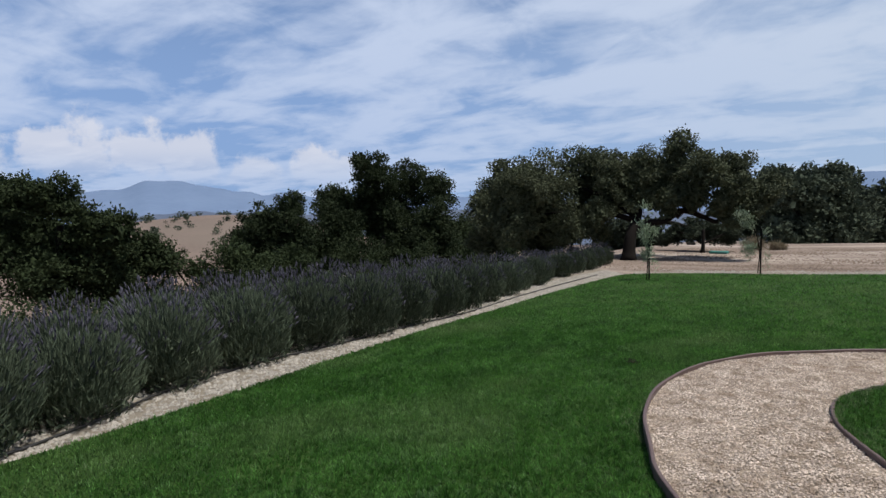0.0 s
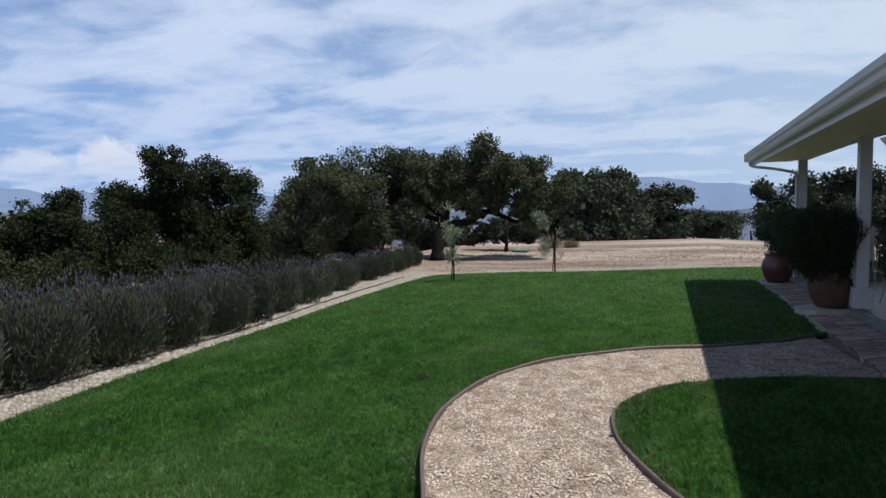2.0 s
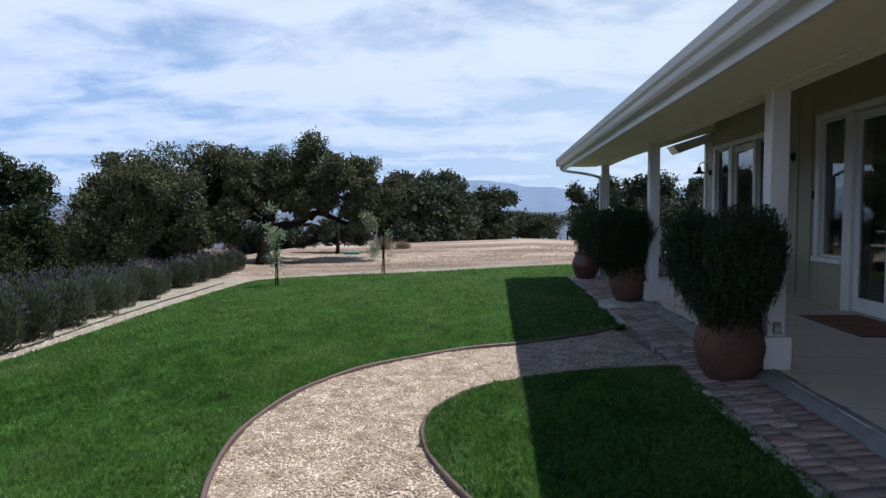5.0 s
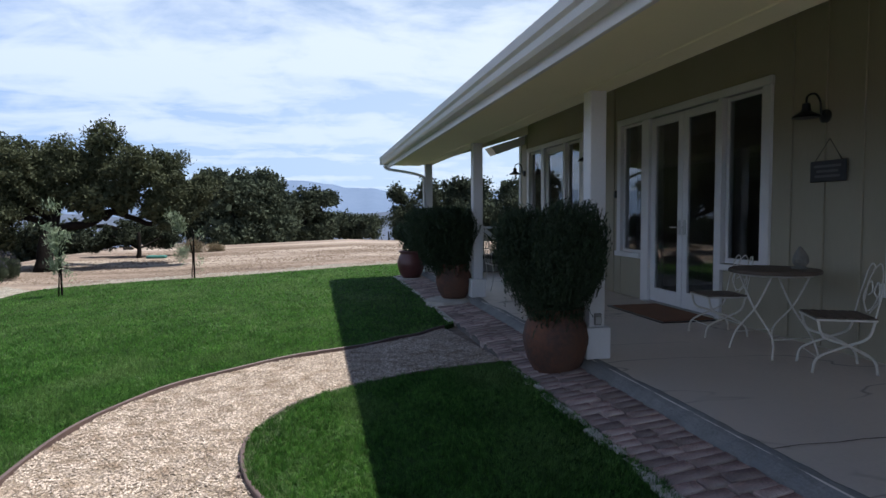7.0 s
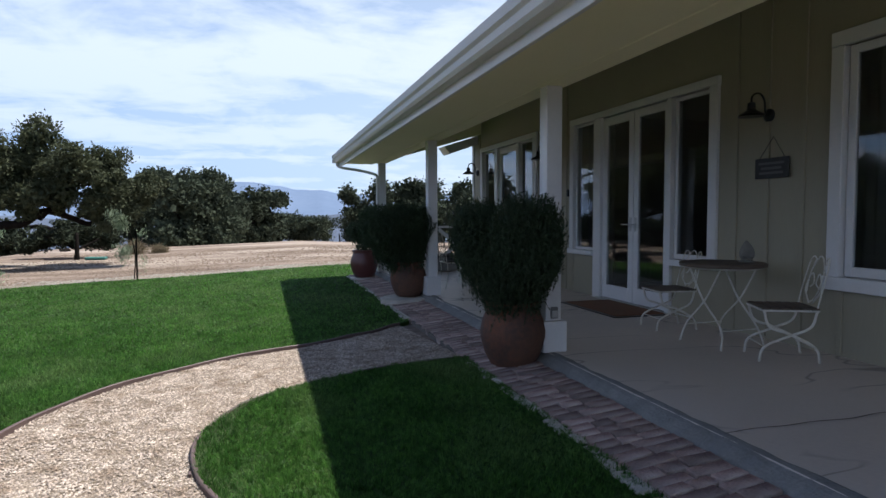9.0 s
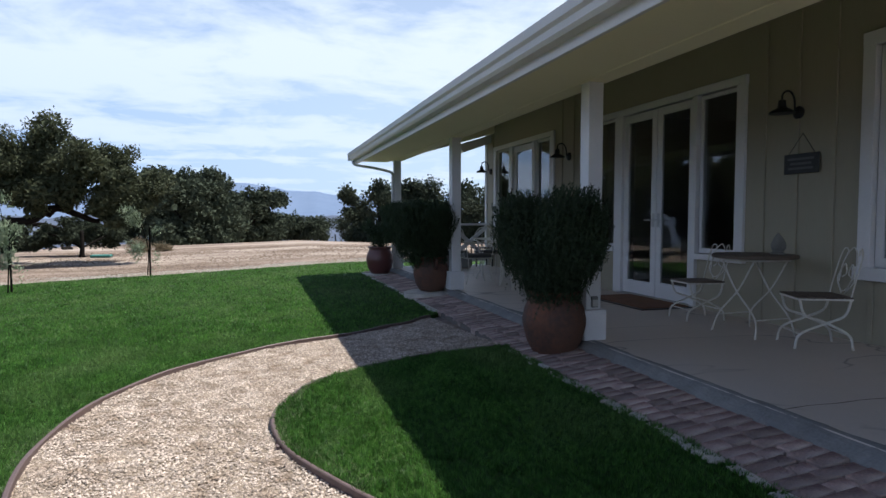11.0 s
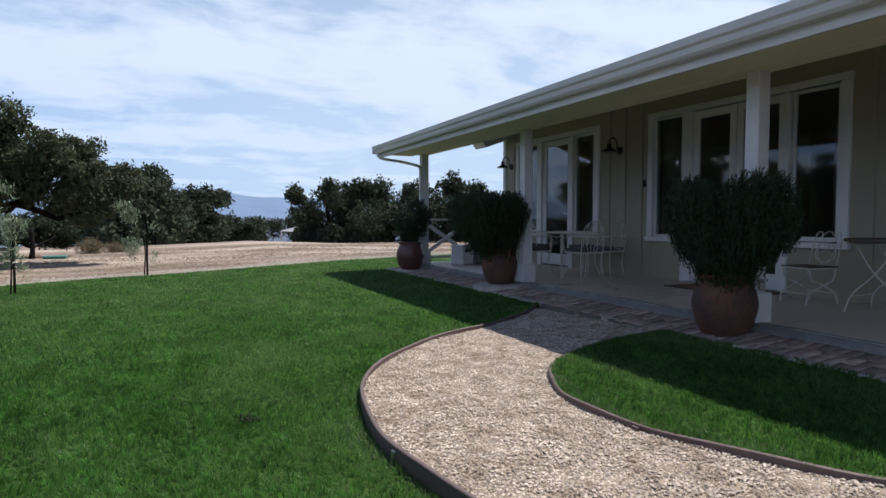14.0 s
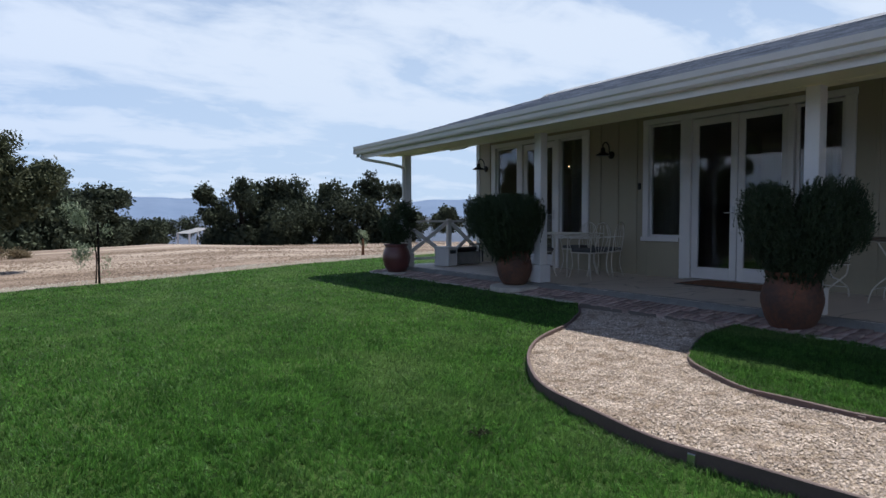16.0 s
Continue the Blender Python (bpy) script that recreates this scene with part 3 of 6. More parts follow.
def edging(name, line, label):
    """Thin upright board along a line: thickness 22 mm."""
    bm = bmesh.new()
    rows = []
    for i, (x, y) in enumerate(line):
        d = Vector(line[min(i + 1, len(line) - 1)]) - Vector(line[max(i - 1, 0)])
        n = Vector((-d.y, d.x)).normalized() * 0.012
        z = -0.008 + 0.006 * math.sin(i * 0.5)
        rows.append([bm.verts.new((x + s * n.x * w, y + s * n.y * w, h)) for s, w, h in ((-1, 1, -0.15), (-1, 1, z - 0.004), (-1, 0.6, z), (1, 0.6, z), (1, 1, z - 0.004), (1, 1, -0.15))])
    for a, b in zip(rows, rows[1:]):
        for k in range(5):
            bm.faces.new((a[k], a[k + 1], b[k + 1], b[k]))
    bm.faces.new(rows[0])
    bm.faces.new(rows[-1][::-1])
    bmesh.ops.recalc_face_normals(bm, faces=bm.faces[:])
    root = thing(name, None, label, "lawn edging", "path edgings")
    part("board", bm, M_EDGE, root)
    return root


edge_out = edging("path_edging", outer, "brown bent edging board round outer side of path")
edge_in = edging("path_edging", inner, "brown bent edging board round inner side of path")
part("joint", box(-0.007, 0.007, -0.02, 0.02, -0.15, -0.03, 0.002), M_STEEL, edge_out, "small metal joint", m=pose(-1.572, 5.11, 0, 0, 0, 0))
part("joint", box(-0.007, 0.007, -0.02, 0.02, -0.15, -0.02, 0.002), M_EDGE, edge_in, m=pose(-0.345, 4.9, 0, 0, 0, 10))

HOSE = [(-4.5, -2), (-4.6, 0.5), (-4.7, 1.45), (-4.81, 1.86), (-4.97, 2.33), (-5.29, 2.99), (-5.45, 3.69), (-5.48, 4.43), (-5.5, 5.33), (-5.52, 6.6), (-5.6, 8.2), (-5.95, 10.2), (-6.3, 12.6), (-6.5, 14.5), (-6.6, 16.0)]
hose = part("irrigation_hose", tube(arc([(x, y, float(lawn_height(x, y)) + 0.004 + 0.006 * math.sin(y * 3)) for x, y in HOSE], 6), 0.011, 6), M_HOSE, smooth=True)
tagged(hose, "black drip irrigation hose lying along the lavender", "hose")

# ---- grass blades, thickest where the camera passes ----
def blades(count, area, poly_list, near, reach, parent, falling=True, fade=1.5):
    """Short blades drawn together into tufts, thinning out with distance."""
    x0, x1, y0, y1 = area
    p = np.column_stack([rng.uniform(x0, x1, count), rng.uniform(y0, y1, count)])
    d = np.hypot(p[:, 0] - near[0], p[:, 1] - near[1])
    p = p[rng.random(count) < np.clip(reach / (d + 0.1), 0, 1) ** fade]
    near_d = np.hypot(p[:, 0] - near[0], p[:, 1] - near[1])
    bent = p + 0.02 * np.column_stack([np.sin(p[:, 1] * 31 + 3 * np.sin(p[:, 0] * 7)), np.sin(p[:, 0] * 27 + 3 * np.sin(p[:, 1] * 9))])
    bent = bent @ np.array([[0.83, -0.56], [0.56, 0.83]])
    cell = np.floor(bent / 0.05)
    seed = np.modf(np.abs(np.sin(cell[:, 0] * 12.9898 + cell[:, 1] * 78.233) * 43758.5453))[0]
    seed2 = np.modf(np.abs(np.sin(cell[:, 0] * 39.346 + cell[:, 1] * 11.135) * 24634.6345))[0]
    pull = ((cell + 0.5 + 0.9 * np.column_stack([seed - 0.5, seed2 - 0.5])) * 0.05 - bent) @ np.array([[0.83, 0.56], [-0.56, 0.83]])
    close = np.clip((6.5 - near_d) / 4.0, 0, 1)[:, None]
    heart = p + pull
    p = p + pull * 0.34 * close
    seed, seed2 = 0.45 + (seed - 0.45) * close[:, 0], 0.5 + (seed2 - 0.5) * close[:, 0]
    ok = np.zeros(len(p), bool)
    for poly in poly_list:
        ok |= inside(poly, p)
    p, heart, seed, seed2 = p[ok], heart[ok], seed[ok], seed2[ok]
    n = len(p)
    d = np.hypot(p[:, 0] - near[0], p[:, 1] - near[1])
    h = rng.uniform(0.012, 0.034, n) * (0.6 + 0.9 * seed)
    w = 0.0020 + 0.0007 * d
    a = rng.uniform(0, 2 * math.pi, n)
    lie = np.sin(p[:, 0] * 6.3 + 2 * np.sin(p[:, 1] * 2.9)) * np.sin(p[:, 1] * 5.1 + 2 * np.sin(p[:, 0] * 3.7))
    lean = rng.normal(size=(n, 2)) * 0.010 + (p - heart) * 0.55 + np.column_stack([lie, -0.7 * lie]) * 0.008 + np.column_stack([seed - 0.5, seed2 - 0.5]) * 0.024
    v = np.zeros((n, 3, 3))
    v[:, 0, 0], v[:, 0, 1] = p[:, 0] + np.cos(a) * w, p[:, 1] + np.sin(a) * w
    v[:, 1, 0], v[:, 1, 1] = p[:, 0] - np.cos(a) * w, p[:, 1] - np.sin(a) * w
    v[:, 2, 0], v[:, 2, 1] = p[:, 0] + lean[:, 0], p[:, 1] + lean[:, 1]
    ground_z = lawn_height(p[:, 0], p[:, 1]) if falling else np.full(n, LAWN_Z)
    v[:, 0, 2] = v[:, 1, 2] = ground_z - 0.002
    v[:, 2, 2] = ground_z + h
    f = np.arange(n * 3).reshape(-1, 3)
    ob = raw("grass_blades", v.reshape(-1, 3), f, M_BLADE, parent, "short green grass blades")
    ob["kind"] = "stuff"


blades(680000, (-6, 4, -1, 19), [lawn_main], (-2.0, 4.5), 3.4, lawn)
blades(1000000, (-6, 1.6, -1, 11), [lawn_main], (-2.2, 4.8), 2.3, lawn, fade=3.5)
blades(170000, (-0.4, 1.8, 2.9, 7), [lawn_isle], (0.5, 5), 4.0, isle, falling=False)

# worn pale grass along the outer edging, and one dark tuft
def worn_edge(line, lo, hi, count, outward, parent, falling):
    pts = [Vector(p) for p in line]
    wv = []
    for k in range(count):
        i_ = rng.integers(1, len(pts) - 1)
        a_, b_ = pts[i_], pts[i_ + 1]
        if not lo < a_.y < hi:
            continue
        n_ = Vector(((b_ - a_).y, -(b_ - a_).x)).normalized()
        if (n_.x > 0) == outward:
            n_ = -n_
        off = 0.02 + 0.16 * rng.random() ** 1.6 * (0.55 + 0.45 * math.sin(a_.y * 6))
        q_ = a_.lerp(b_, rng.random()) + n_ * off
        z_ = float(lawn_height(q_.x, q_.y)) if falling else LAWN_Z
        t_ = rng.uniform(0, 6.28)
        wv += [(q_.x + 0.003 * math.cos(t_), q_.y + 0.003 * math.sin(t_), z_), (q_.x - 0.003 * math.cos(t_), q_.y - 0.003 * math.sin(t_), z_), (q_.x + rng.normal() * 0.014, q_.y + rng.normal() * 0.014, z_ + rng.uniform(0.012, 0.034))]
    raw("worn_grass", wv, [(k, k + 1, k + 2) for k in range(0, len(wv), 3)], M_DRYBLADE, parent, "pale worn grass by the edging")["kind"] = "stuff"


worn_edge(outer, 3.9, 7.2, 6500, True, lawn, True)
worn_edge(inner, 4.2, 6.6, 4200, False, isle, False)
weed = thing("weed_tuft", pose(-2.11, 6.03, float(lawn_height(-2.11, 6.03))), "small dark weedy tuft in the lawn", "weed")
v, f = leaf_cloud([(0, 0, 0.010, 0.065, 0.05, 0.018)], 240, 0.022, np.random.default_rng(8), 0.1, 0.4, 0.5)
raw("leaves", v, f, M_OAK, weed)

# ---- porch floor, brick edge ----
porch = thing("porch_floor", None, "smooth grey concrete porch slab with raised curb", "porch floor", kind="structure")
part("slab", box(2.36, 4.62, -8, 14.97, -0.1, 0.10, 0.004), M_CONCRETE, porch)
for cut_y in (0.4, 4.33, 8.3, 12.3):
    bm = bmesh.new()
    rim_ = [[bm.verts.new((2.40 + 0.1 * k, cut_y + 0.035 * noise.noise(Vector((k * 0.35, cut_y, 0))) + side_ * (0.004 + 0.005 * abs(noise.noise(Vector((k * 0.9, cut_y, 3))))), 0.1042)) for side_ in (-1, 1)] for k in range(23)]
    for a_, b_ in zip(rim_, rim_[1:]):
        bm.faces.new((a_[0], a_[1], b_[1], b_[0]))
    bmesh.ops.recalc_face_normals(bm, faces=bm.faces[:])
    part("crack", bm, M_JOINT, porch, "dark open crack across the slab")
bricks = thing("brick_edge", None, "strip of worn red bricks along the porch", "brick edging", kind="structure")
# ---- house ----
WX = 4.6
house = thing("house", None, "cream board-and-batten ranch house with white trim", "house")
OPEN = [(7.10, 10.20, 0.12, 2.62), (11.60, 14.30, 0.12, 2.62), (4.05, 5.62, 0.74, 2.64)]


def wall_piece(y0, y1, z0, z1):
    part("wall", box(WX, WX + 0.14, y0, y1, z0, z1, 0), M_SIDING, house)


cuts = sorted(OPEN)
y = -8.0
for y0, y1, z0, z1 in cuts:
    wall_piece(y, y0, 0.06, 3.36)
    wall_piece(y0, y1, z1, 3.36)
    if z0 > 0.2:
        wall_piece(y0, y1, 0.06, z0)
    y = y1
wall_piece(y, 14.95, 0.06, 3.36)
part("end_wall", box(WX + 0.14, 10.4, 14.81, 14.95, -0.1, 3.3, 0), M_SIDING, house)
part("back_wall", box(10.4, 10.54, -8, 14.95, -0.1, 3.3, 0), M_SIDING, house)
part("rear_end_wall", box(WX + 0.14, 10.4, -8, -7.86, -0.1, 3.3, 0), M_SIDING, house)
part("corner_board", box(WX - 0.02, WX + 0.10, 14.86, 14.972, 0.06, 3.3, 0.004), M_WHITE, house)
by = -7.8
while by < 14.8:
    for y0, y1, z0, z1 in [(None, None, 0, 0)]:
        clash = [o for o in OPEN if o[0] - 0.14 < by < o[1] + 0.14]
    if not clash:
        part("batten", box(WX - 0.02, WX + 0.002, by - 0.022, by + 0.022, 0.12, 3.3, 0.004), M_SIDING, house)
    elif clash[0][2] > 0.2:
        part("batten", box(WX - 0.02, WX + 0.002, by - 0.022, by + 0.022, 0.12, 0.66, 0.004), M_SIDING, house)
    by += 0.405
part("room_floor", box(WX + 0.14, 10.4, -7.86, 14.81, -0.1, 0.12, 0), M_ROOMFLOOR, house)
part("room_ceiling", box(WX + 0.14, 10.4, -7.86, 14.81, 2.9, 3.0, 0), M_ROOM, house)
part("room_wall", box(9.2, 9.3, -7.86, 14.81, 0.12, 2.9, 0), M_ROOM, house)
part("room_partition", box(WX + 0.14, 9.2, 10.8, 10.92, 0.12, 2.9, 0), M_ROOM, house)
part("room_partition", box(WX + 0.14, 9.2, 6.3, 6.42, 0.12, 2.9, 0), M_ROOM, house)


def trim(y0, y1, z0, z1, parent, out=0.035, mat=M_WHITE, name="casing", label=""):
    return part(name, box(WX - out, WX + 0.13, y0, y1, z0, z1, 0.005), mat, parent, label)


def sash(y0, y1, z0, z1, parent, wide=0.06, low=0.06, out=0.0, name="sash"):
    """A fixed light or door leaf: a moulded frame round one pane."""
    x0, x1 = WX + 0.02 - out, WX + 0.065 - out
    bm = box(x0, x1, y0, y0 + wide, z0, z1, 0.004)
    box(x0, x1, y1 - wide, y1, z0, z1, 0.004, bm)
    box(x0, x1, y0 + wide - 0.001, y1 - wide + 0.001, z1 - wide, z1 - 0.001, 0.003, bm)
    box(x0, x1, y0 + wide - 0.001, y1 - wide + 0.001, z0 + 0.001, z0 + low, 0.003, bm)
    f = part(name, bm, M_WHITE, parent)
    g = part("pane", box(x0 + 0.018, x0 + 0.026, y0 + wide - 0.005, y1 - wide + 0.005, z0 + low - 0.005, z1 - wide + 0.005, 0), M_GLASS, f)
    g.visible_shadow = False
    return f


def handle(y, z, side, parent):
    bm = box(WX - 0.006, WX + 0.012, y - 0.02, y + 0.02, z - 0.09, z + 0.09, 0.003)
    tube([(WX - 0.004, y, z), (WX - 0.05, y, z), (WX - 0.055, y + side * 0.02, z), (WX - 0.055, y + side * 0.11, z)], 0.009, 8, bm)
    part("door_handle", bm, M_STEEL, parent, "steel lever handle")


# middle French doors with a side light on each hand
door1 = thing("door_1", None, "white glazed French doors, closed, with side windows", "door", kind="structure")
trim(10.16, 10.27, 0.70, 2.62, door1)
trim(7.03, 7.16, 0.70, 2.62, door1)
trim(7.02, 10.27, 2.62, 2.71, door1, 0.04, name="head_casing")
trim(9.36, 9.55, 0.10, 2.62, door1)
trim(7.79, 7.87, 0.10, 2.62, door1)
trim(9.55, 10.29, 0.69, 0.76, door1, 0.06, name="sill")
trim(7.00, 7.788, 0.69, 0.76, door1, 0.06, name="sill")
part("wall_panel", box(WX + 0.004, WX + 0.13, 9.55, 10.20, 0.10, 0.69, 0.002), M_SIDING, door1, "cream panel under side window")
part("wall_panel", box(WX + 0.004, WX + 0.13, 7.10, 7.788, 0.10, 0.69, 0.002), M_SIDING, door1, "cream panel under side window")
sash(9.55, 10.16, 0.76, 2.62, door1, 0.035, 0.04)
sash(7.168, 7.782, 0.768, 2.612, door1, 0.045, 0.055)
leaf_a = sash(8.61, 9.36, 0.13, 2.61, door1, 0.11, 0.18, 0.01, "door_leaf")
leaf_b = sash(7.87, 8.60, 0.13, 2.61, door1, 0.10, 0.20, 0.01, "door_leaf")
handle(8.66, 1.15, 1, leaf_a)
handle(8.55, 1.15, -1, leaf_b)
part("threshold", box(WX - 0.05, WX + 0.12, 7.80, 9.45, 0.09, 0.125, 0.006), M_STEEL, door1)

# far door with a side light on each hand
door2 = thing("door_2", None, "white glazed single door, closed, with side windows", "door", kind="structure")
trim(14.26, 14.40, 0.70, 2.62, door2)
trim(11.50, 11.66, 0.70, 2.62, door2)
trim(11.50, 14.40, 2.62, 2.71, door2, 0.04, name="head_casing")
trim(13.36, 13.53, 0.10, 2.62, door2)
trim(12.28, 12.38, 0.10, 2.62, door2)
trim(13.53, 14.42, 0.69, 0.76, door2, 0.06, name="sill")
trim(11.48, 12.28, 0.69, 0.76, door2, 0.06, name="sill")
part("wall_panel", box(WX + 0.004, WX + 0.13, 13.53, 14.30, 0.10, 0.69, 0.002), M_SIDING, door2, "cream panel under side window")
part("wall_panel", box(WX + 0.004, WX + 0.13, 11.60, 12.28, 0.10, 0.69, 0.002), M_SIDING, door2, "cream panel under side window")
sash(13.53, 14.26, 0.76, 2.62, door2, 0.045, 0.05)
sash(11.66, 12.28, 0.76, 2.62, door2, 0.045, 0.05)
leaf_c = sash(12.38, 13.36, 0.13, 2.61, door2, 0.12, 0.22, 0.01, "door_leaf")
handle(12.45, 1.15, 1, leaf_c)

# near window
window1 = thing("window_1", None, "white framed double window with curtains behind", "window", kind="structure")
trim(5.575, 5.695, 0.70, 2.64, window1)
trim(3.97, 4.09, 0.70, 2.64, window1)
trim(3.97, 5.695, 2.64, 2.76, window1, 0.04, name="head_casing")
trim(3.95, 5.715, 0.65, 0.76, window1, 0.06, name="sill")
trim(4.82, 4.89, 0.76, 2.64, window1, 0.02, name="mullion")
sash(4.89, 5.567, 0.766, 2.634, window1, 0.07, 0.08)
sash(4.098, 4.82, 0.766, 2.634, window1, 0.07, 0.08)


def curtain(y0, y1):
    bm = bmesh.new()
    n = int((y1 - y0) / 0.012)
    top = [bm.verts.new((WX + 0.34 + 0.025 * math.sin(i * 0.75) + 0.01 * math.sin(i * 0.31), y0 + (y1 - y0) * i / n, 2.66)) for i in range(n + 1)]
    low = [bm.verts.new((v.co.x + 0.01 * math.sin(i), v.co.y, 0.2)) for i, v in enumerate(top)]
    for i in range(n):
        bm.faces.new((top[i], top[i + 1], low[i + 1], low[i]))
    bmesh.ops.solidify(bm, geom=bm.faces[:], thickness=0.003)
    c = part("curtain", bm, M_CURTAIN, smooth=True)
    tagged(c, "pale linen curtain drawn behind the window", "curtain", "curtains")


curtain(5.15, 5.75)
curtain(4.0, 4.5)
curtain(9.6, 10.3)
curtain(11.55, 12.3)
curtain(6.95, 7.45)

# posts
POSTS = (2.5, 6.49, 10.46, 14.48)


def make_post(py):
    root = thing("porch_post", pose(2.42, py, 0), "white square porch post on wider plinth", "post", "porch posts")
    part("shaft", box(-0.072, 0.072, -0.072, 0.072, 0.37, 2.38, 0.006), M_WHITE, root)
    part("plinth", box(-0.11, 0.11, -0.11, 0.11, 0.10, 0.37, 0.006), M_WHITE, root)
    return root


post = make_post(POSTS[0])
for py in POSTS[1:]:
    copy_thing(post, pose(2.42, py, 0))

outlet = thing("outlet_box", pose(2.42, 6.415, 0.44), "small grey weatherproof outlet on the porch post", "outlet")
part("cover", box(-0.032, 0.032, -0.022, 0.003, -0.05, 0.05, 0.006), M_CURB, outlet)
part("flap", box(-0.024, 0.024, -0.028, -0.0215, -0.04, 0.02, 0.003), M_STEEL, outlet, "dull metal flap")

# roof
roof = thing("roof", None, "low gable porch roof with grey shingles and white fascia", "roof", kind="structure")
# near end at ROOF_Y0 is unseen, set here to let light under the roof
PITCH, RIDGE_X, ROOF_Y0, ROOF_Y1 = 0.309, 7.5, 1.8, 15.10


def slope_sheet(x0, x1, z0, drop, y0, y1):
    bm = bmesh.new()
    zs = lambda x: z0 + PITCH * (x - x0)
    v = [bm.verts.new(p) for p in ((x0, y0, zs(x0)), (x1, y0, zs(x1)), (x1, y1, zs(x1)), (x0, y1, zs(x0)), (x0, y0, zs(x0) - drop), (x1, y0, zs(x1) - drop), (x1, y1, zs(x1) - drop), (x0, y1, zs(x0) - drop))]
    for f in ((0, 1, 2, 3), (7, 6, 5, 4), (0, 4, 5, 1), (1, 5, 6, 2), (2, 6, 7, 3), (3, 7, 4, 0)):
        bm.faces.new([v[i] for i in f])
    bmesh.ops.recalc_face_normals(bm, faces=bm.faces[:])
    return bm


part("deck", slope_sheet(1.60, RIDGE_X, 2.49, 0.08, ROOF_Y0, ROOF_Y1), M_SOFFIT, roof, "pale painted porch ceiling")
back = part("rear_slope", slope_sheet(1.60, RIDGE_X, 2.49, 0.08, ROOF_Y0, ROOF_Y1), M_SHINGLE, roof, m=Matrix.Translation((2 * RIDGE_X, 0, 0)) @ Matrix.Diagonal((-1, 1, 1, 1)))
sv, sf = [], []
course = 0.14
n_course = int((RIDGE_X - 1.54) / course)
for i in range(n_course):
    xa = 1.54 + i * course
    za = 2.496 + PITCH * (xa - 1.60) + 0.018
    zb = 2.496 + PITCH * (xa + course + 0.02 - 1.60)
    yy = ROOF_Y0 - (0.15 if i % 2 else 0)
    while yy < ROOF_Y1 + 0.02:
        y1_ = min(yy + 0.30, ROOF_Y1 + 0.03)
        y0_ = max(yy, ROOF_Y0)
        j = len(sv)
        lift = 0.010 * random.random()
        sv += [(xa, y0_ + 0.004, za + lift), (xa, y1_ - 0.004, za + lift), (xa + course + 0.02, y1_ - 0.004, zb), (xa + course + 0.02, y0_ + 0.004, zb), (xa, y0_ + 0.004, za - 0.022), (xa, y1_ - 0.004, za - 0.022)]
        sf += [(j, j + 1, j + 2, j + 3), (j, j + 4, j + 5, j + 1), (j + 1, j + 5, j + 2), (j, j + 3, j + 4)]
        yy += 0.30
sh = raw("shingles", sv, sf, M_SHINGLE, roof, "grey asphalt shingles")
sh["kind"] = "stuff"
part("fascia", box(1.595, 1.63, ROOF_Y0, ROOF_Y1 - 0.18, 2.308, 2.50, 0.004), M_WHITE, roof)
part("soffit", box(1.63, 2.31, ROOF_Y0, ROOF_Y1 - 0.19, 2.372, 2.394, 0.002), M_SOFFIT, roof, "flat cream soffit")
part("beam", box(2.31, 2.53, ROOF_Y0, 14.60, 2.366, 2.70, 0.006), M_SOFFIT, roof)
def prism(profile, y0, y1):
    bm = bmesh.new()
    a = [bm.verts.new((x, y0, z)) for x, z in profile]
    b = [bm.verts.new((x, y1, z)) for x, z in profile]
    n = len(profile)
    for i in range(n):
        bm.faces.new((a[i], a[(i + 1) % n], b[(i + 1) % n], b[i]))
    bm.faces.new(a[::-1])
    bm.faces.new(b)
    bmesh.ops.recalc_face_normals(bm, faces=bm.faces[:])
    return bm


bm = bmesh.new()
rows_ = []
for k in range(420):
    yk = -1.6 + k * 0.0394
    ragged = 0.10 * noise.noise(Vector((7, yk * 1.3, 1))) + 0.045 * noise.noise(Vector((7, yk * 6.0, 4)))
    dip = 0.014 * noise.noise(Vector((5, yk * 3.0, 2))) + 0.011 * noise.noise(Vector((5, yk * 13.0, 2)))
    rows_.append([bm.verts.new((x, yk, z)) for x, z in ((2.256 + dip, -0.1), (2.256 + dip, 0.022 + dip), (2.288 + dip * 1.5, 0.056 + dip * 1.5), (2.332 + dip, 0.086 + dip), (2.372, 0.1018 + dip * 0.2), (2.41 + ragged * 0.5, 0.1035), (2.43 + ragged * 0.5, 0.099))])
for a_, b_ in zip(rows_, rows_[1:]):
    for k in range(6):
        bm.faces.new((a_[k], a_[k + 1], b_[k + 1], b_[k]))
bmesh.ops.recalc_face_normals(bm, faces=bm.faces[:])
part("curb", bm, M_CURB, porch, "worn sloping slab edge")
part("mortar", prism([(1.775, -0.1), (1.775, -0.026), (1.80, -0.024), (2.261, 0.020), (2.261, -0.1)], -1.6, 14.9), M_JOINT, bricks)
lip_at = -1.0
lip_rng = random.Random(9)
while lip_at < 14.8:
    long_ = lip_rng.uniform(0.12, 0.34)
    bm = box(1.715 + lip_rng.uniform(-0.03, 0.03), 1.79, lip_at, lip_at + long_, -0.09, -0.008 + lip_rng.uniform(-0.008, 0.008), 0.012)
    for v in bm.verts:
        v.co += Vector((0.02 * noise.noise(v.co * 9), 0.02 * noise.noise(v.co * 11), 0.006 * noise.noise(v.co * 13)))
    if lip_at + long_ < 6.93 or lip_at > 8.86:
        part("mortar_lip", bm, M_MORTAR, bricks)
    else:
        bm.free()
    lip_at += long_ + lip_rng.uniform(-0.01, 0.05)
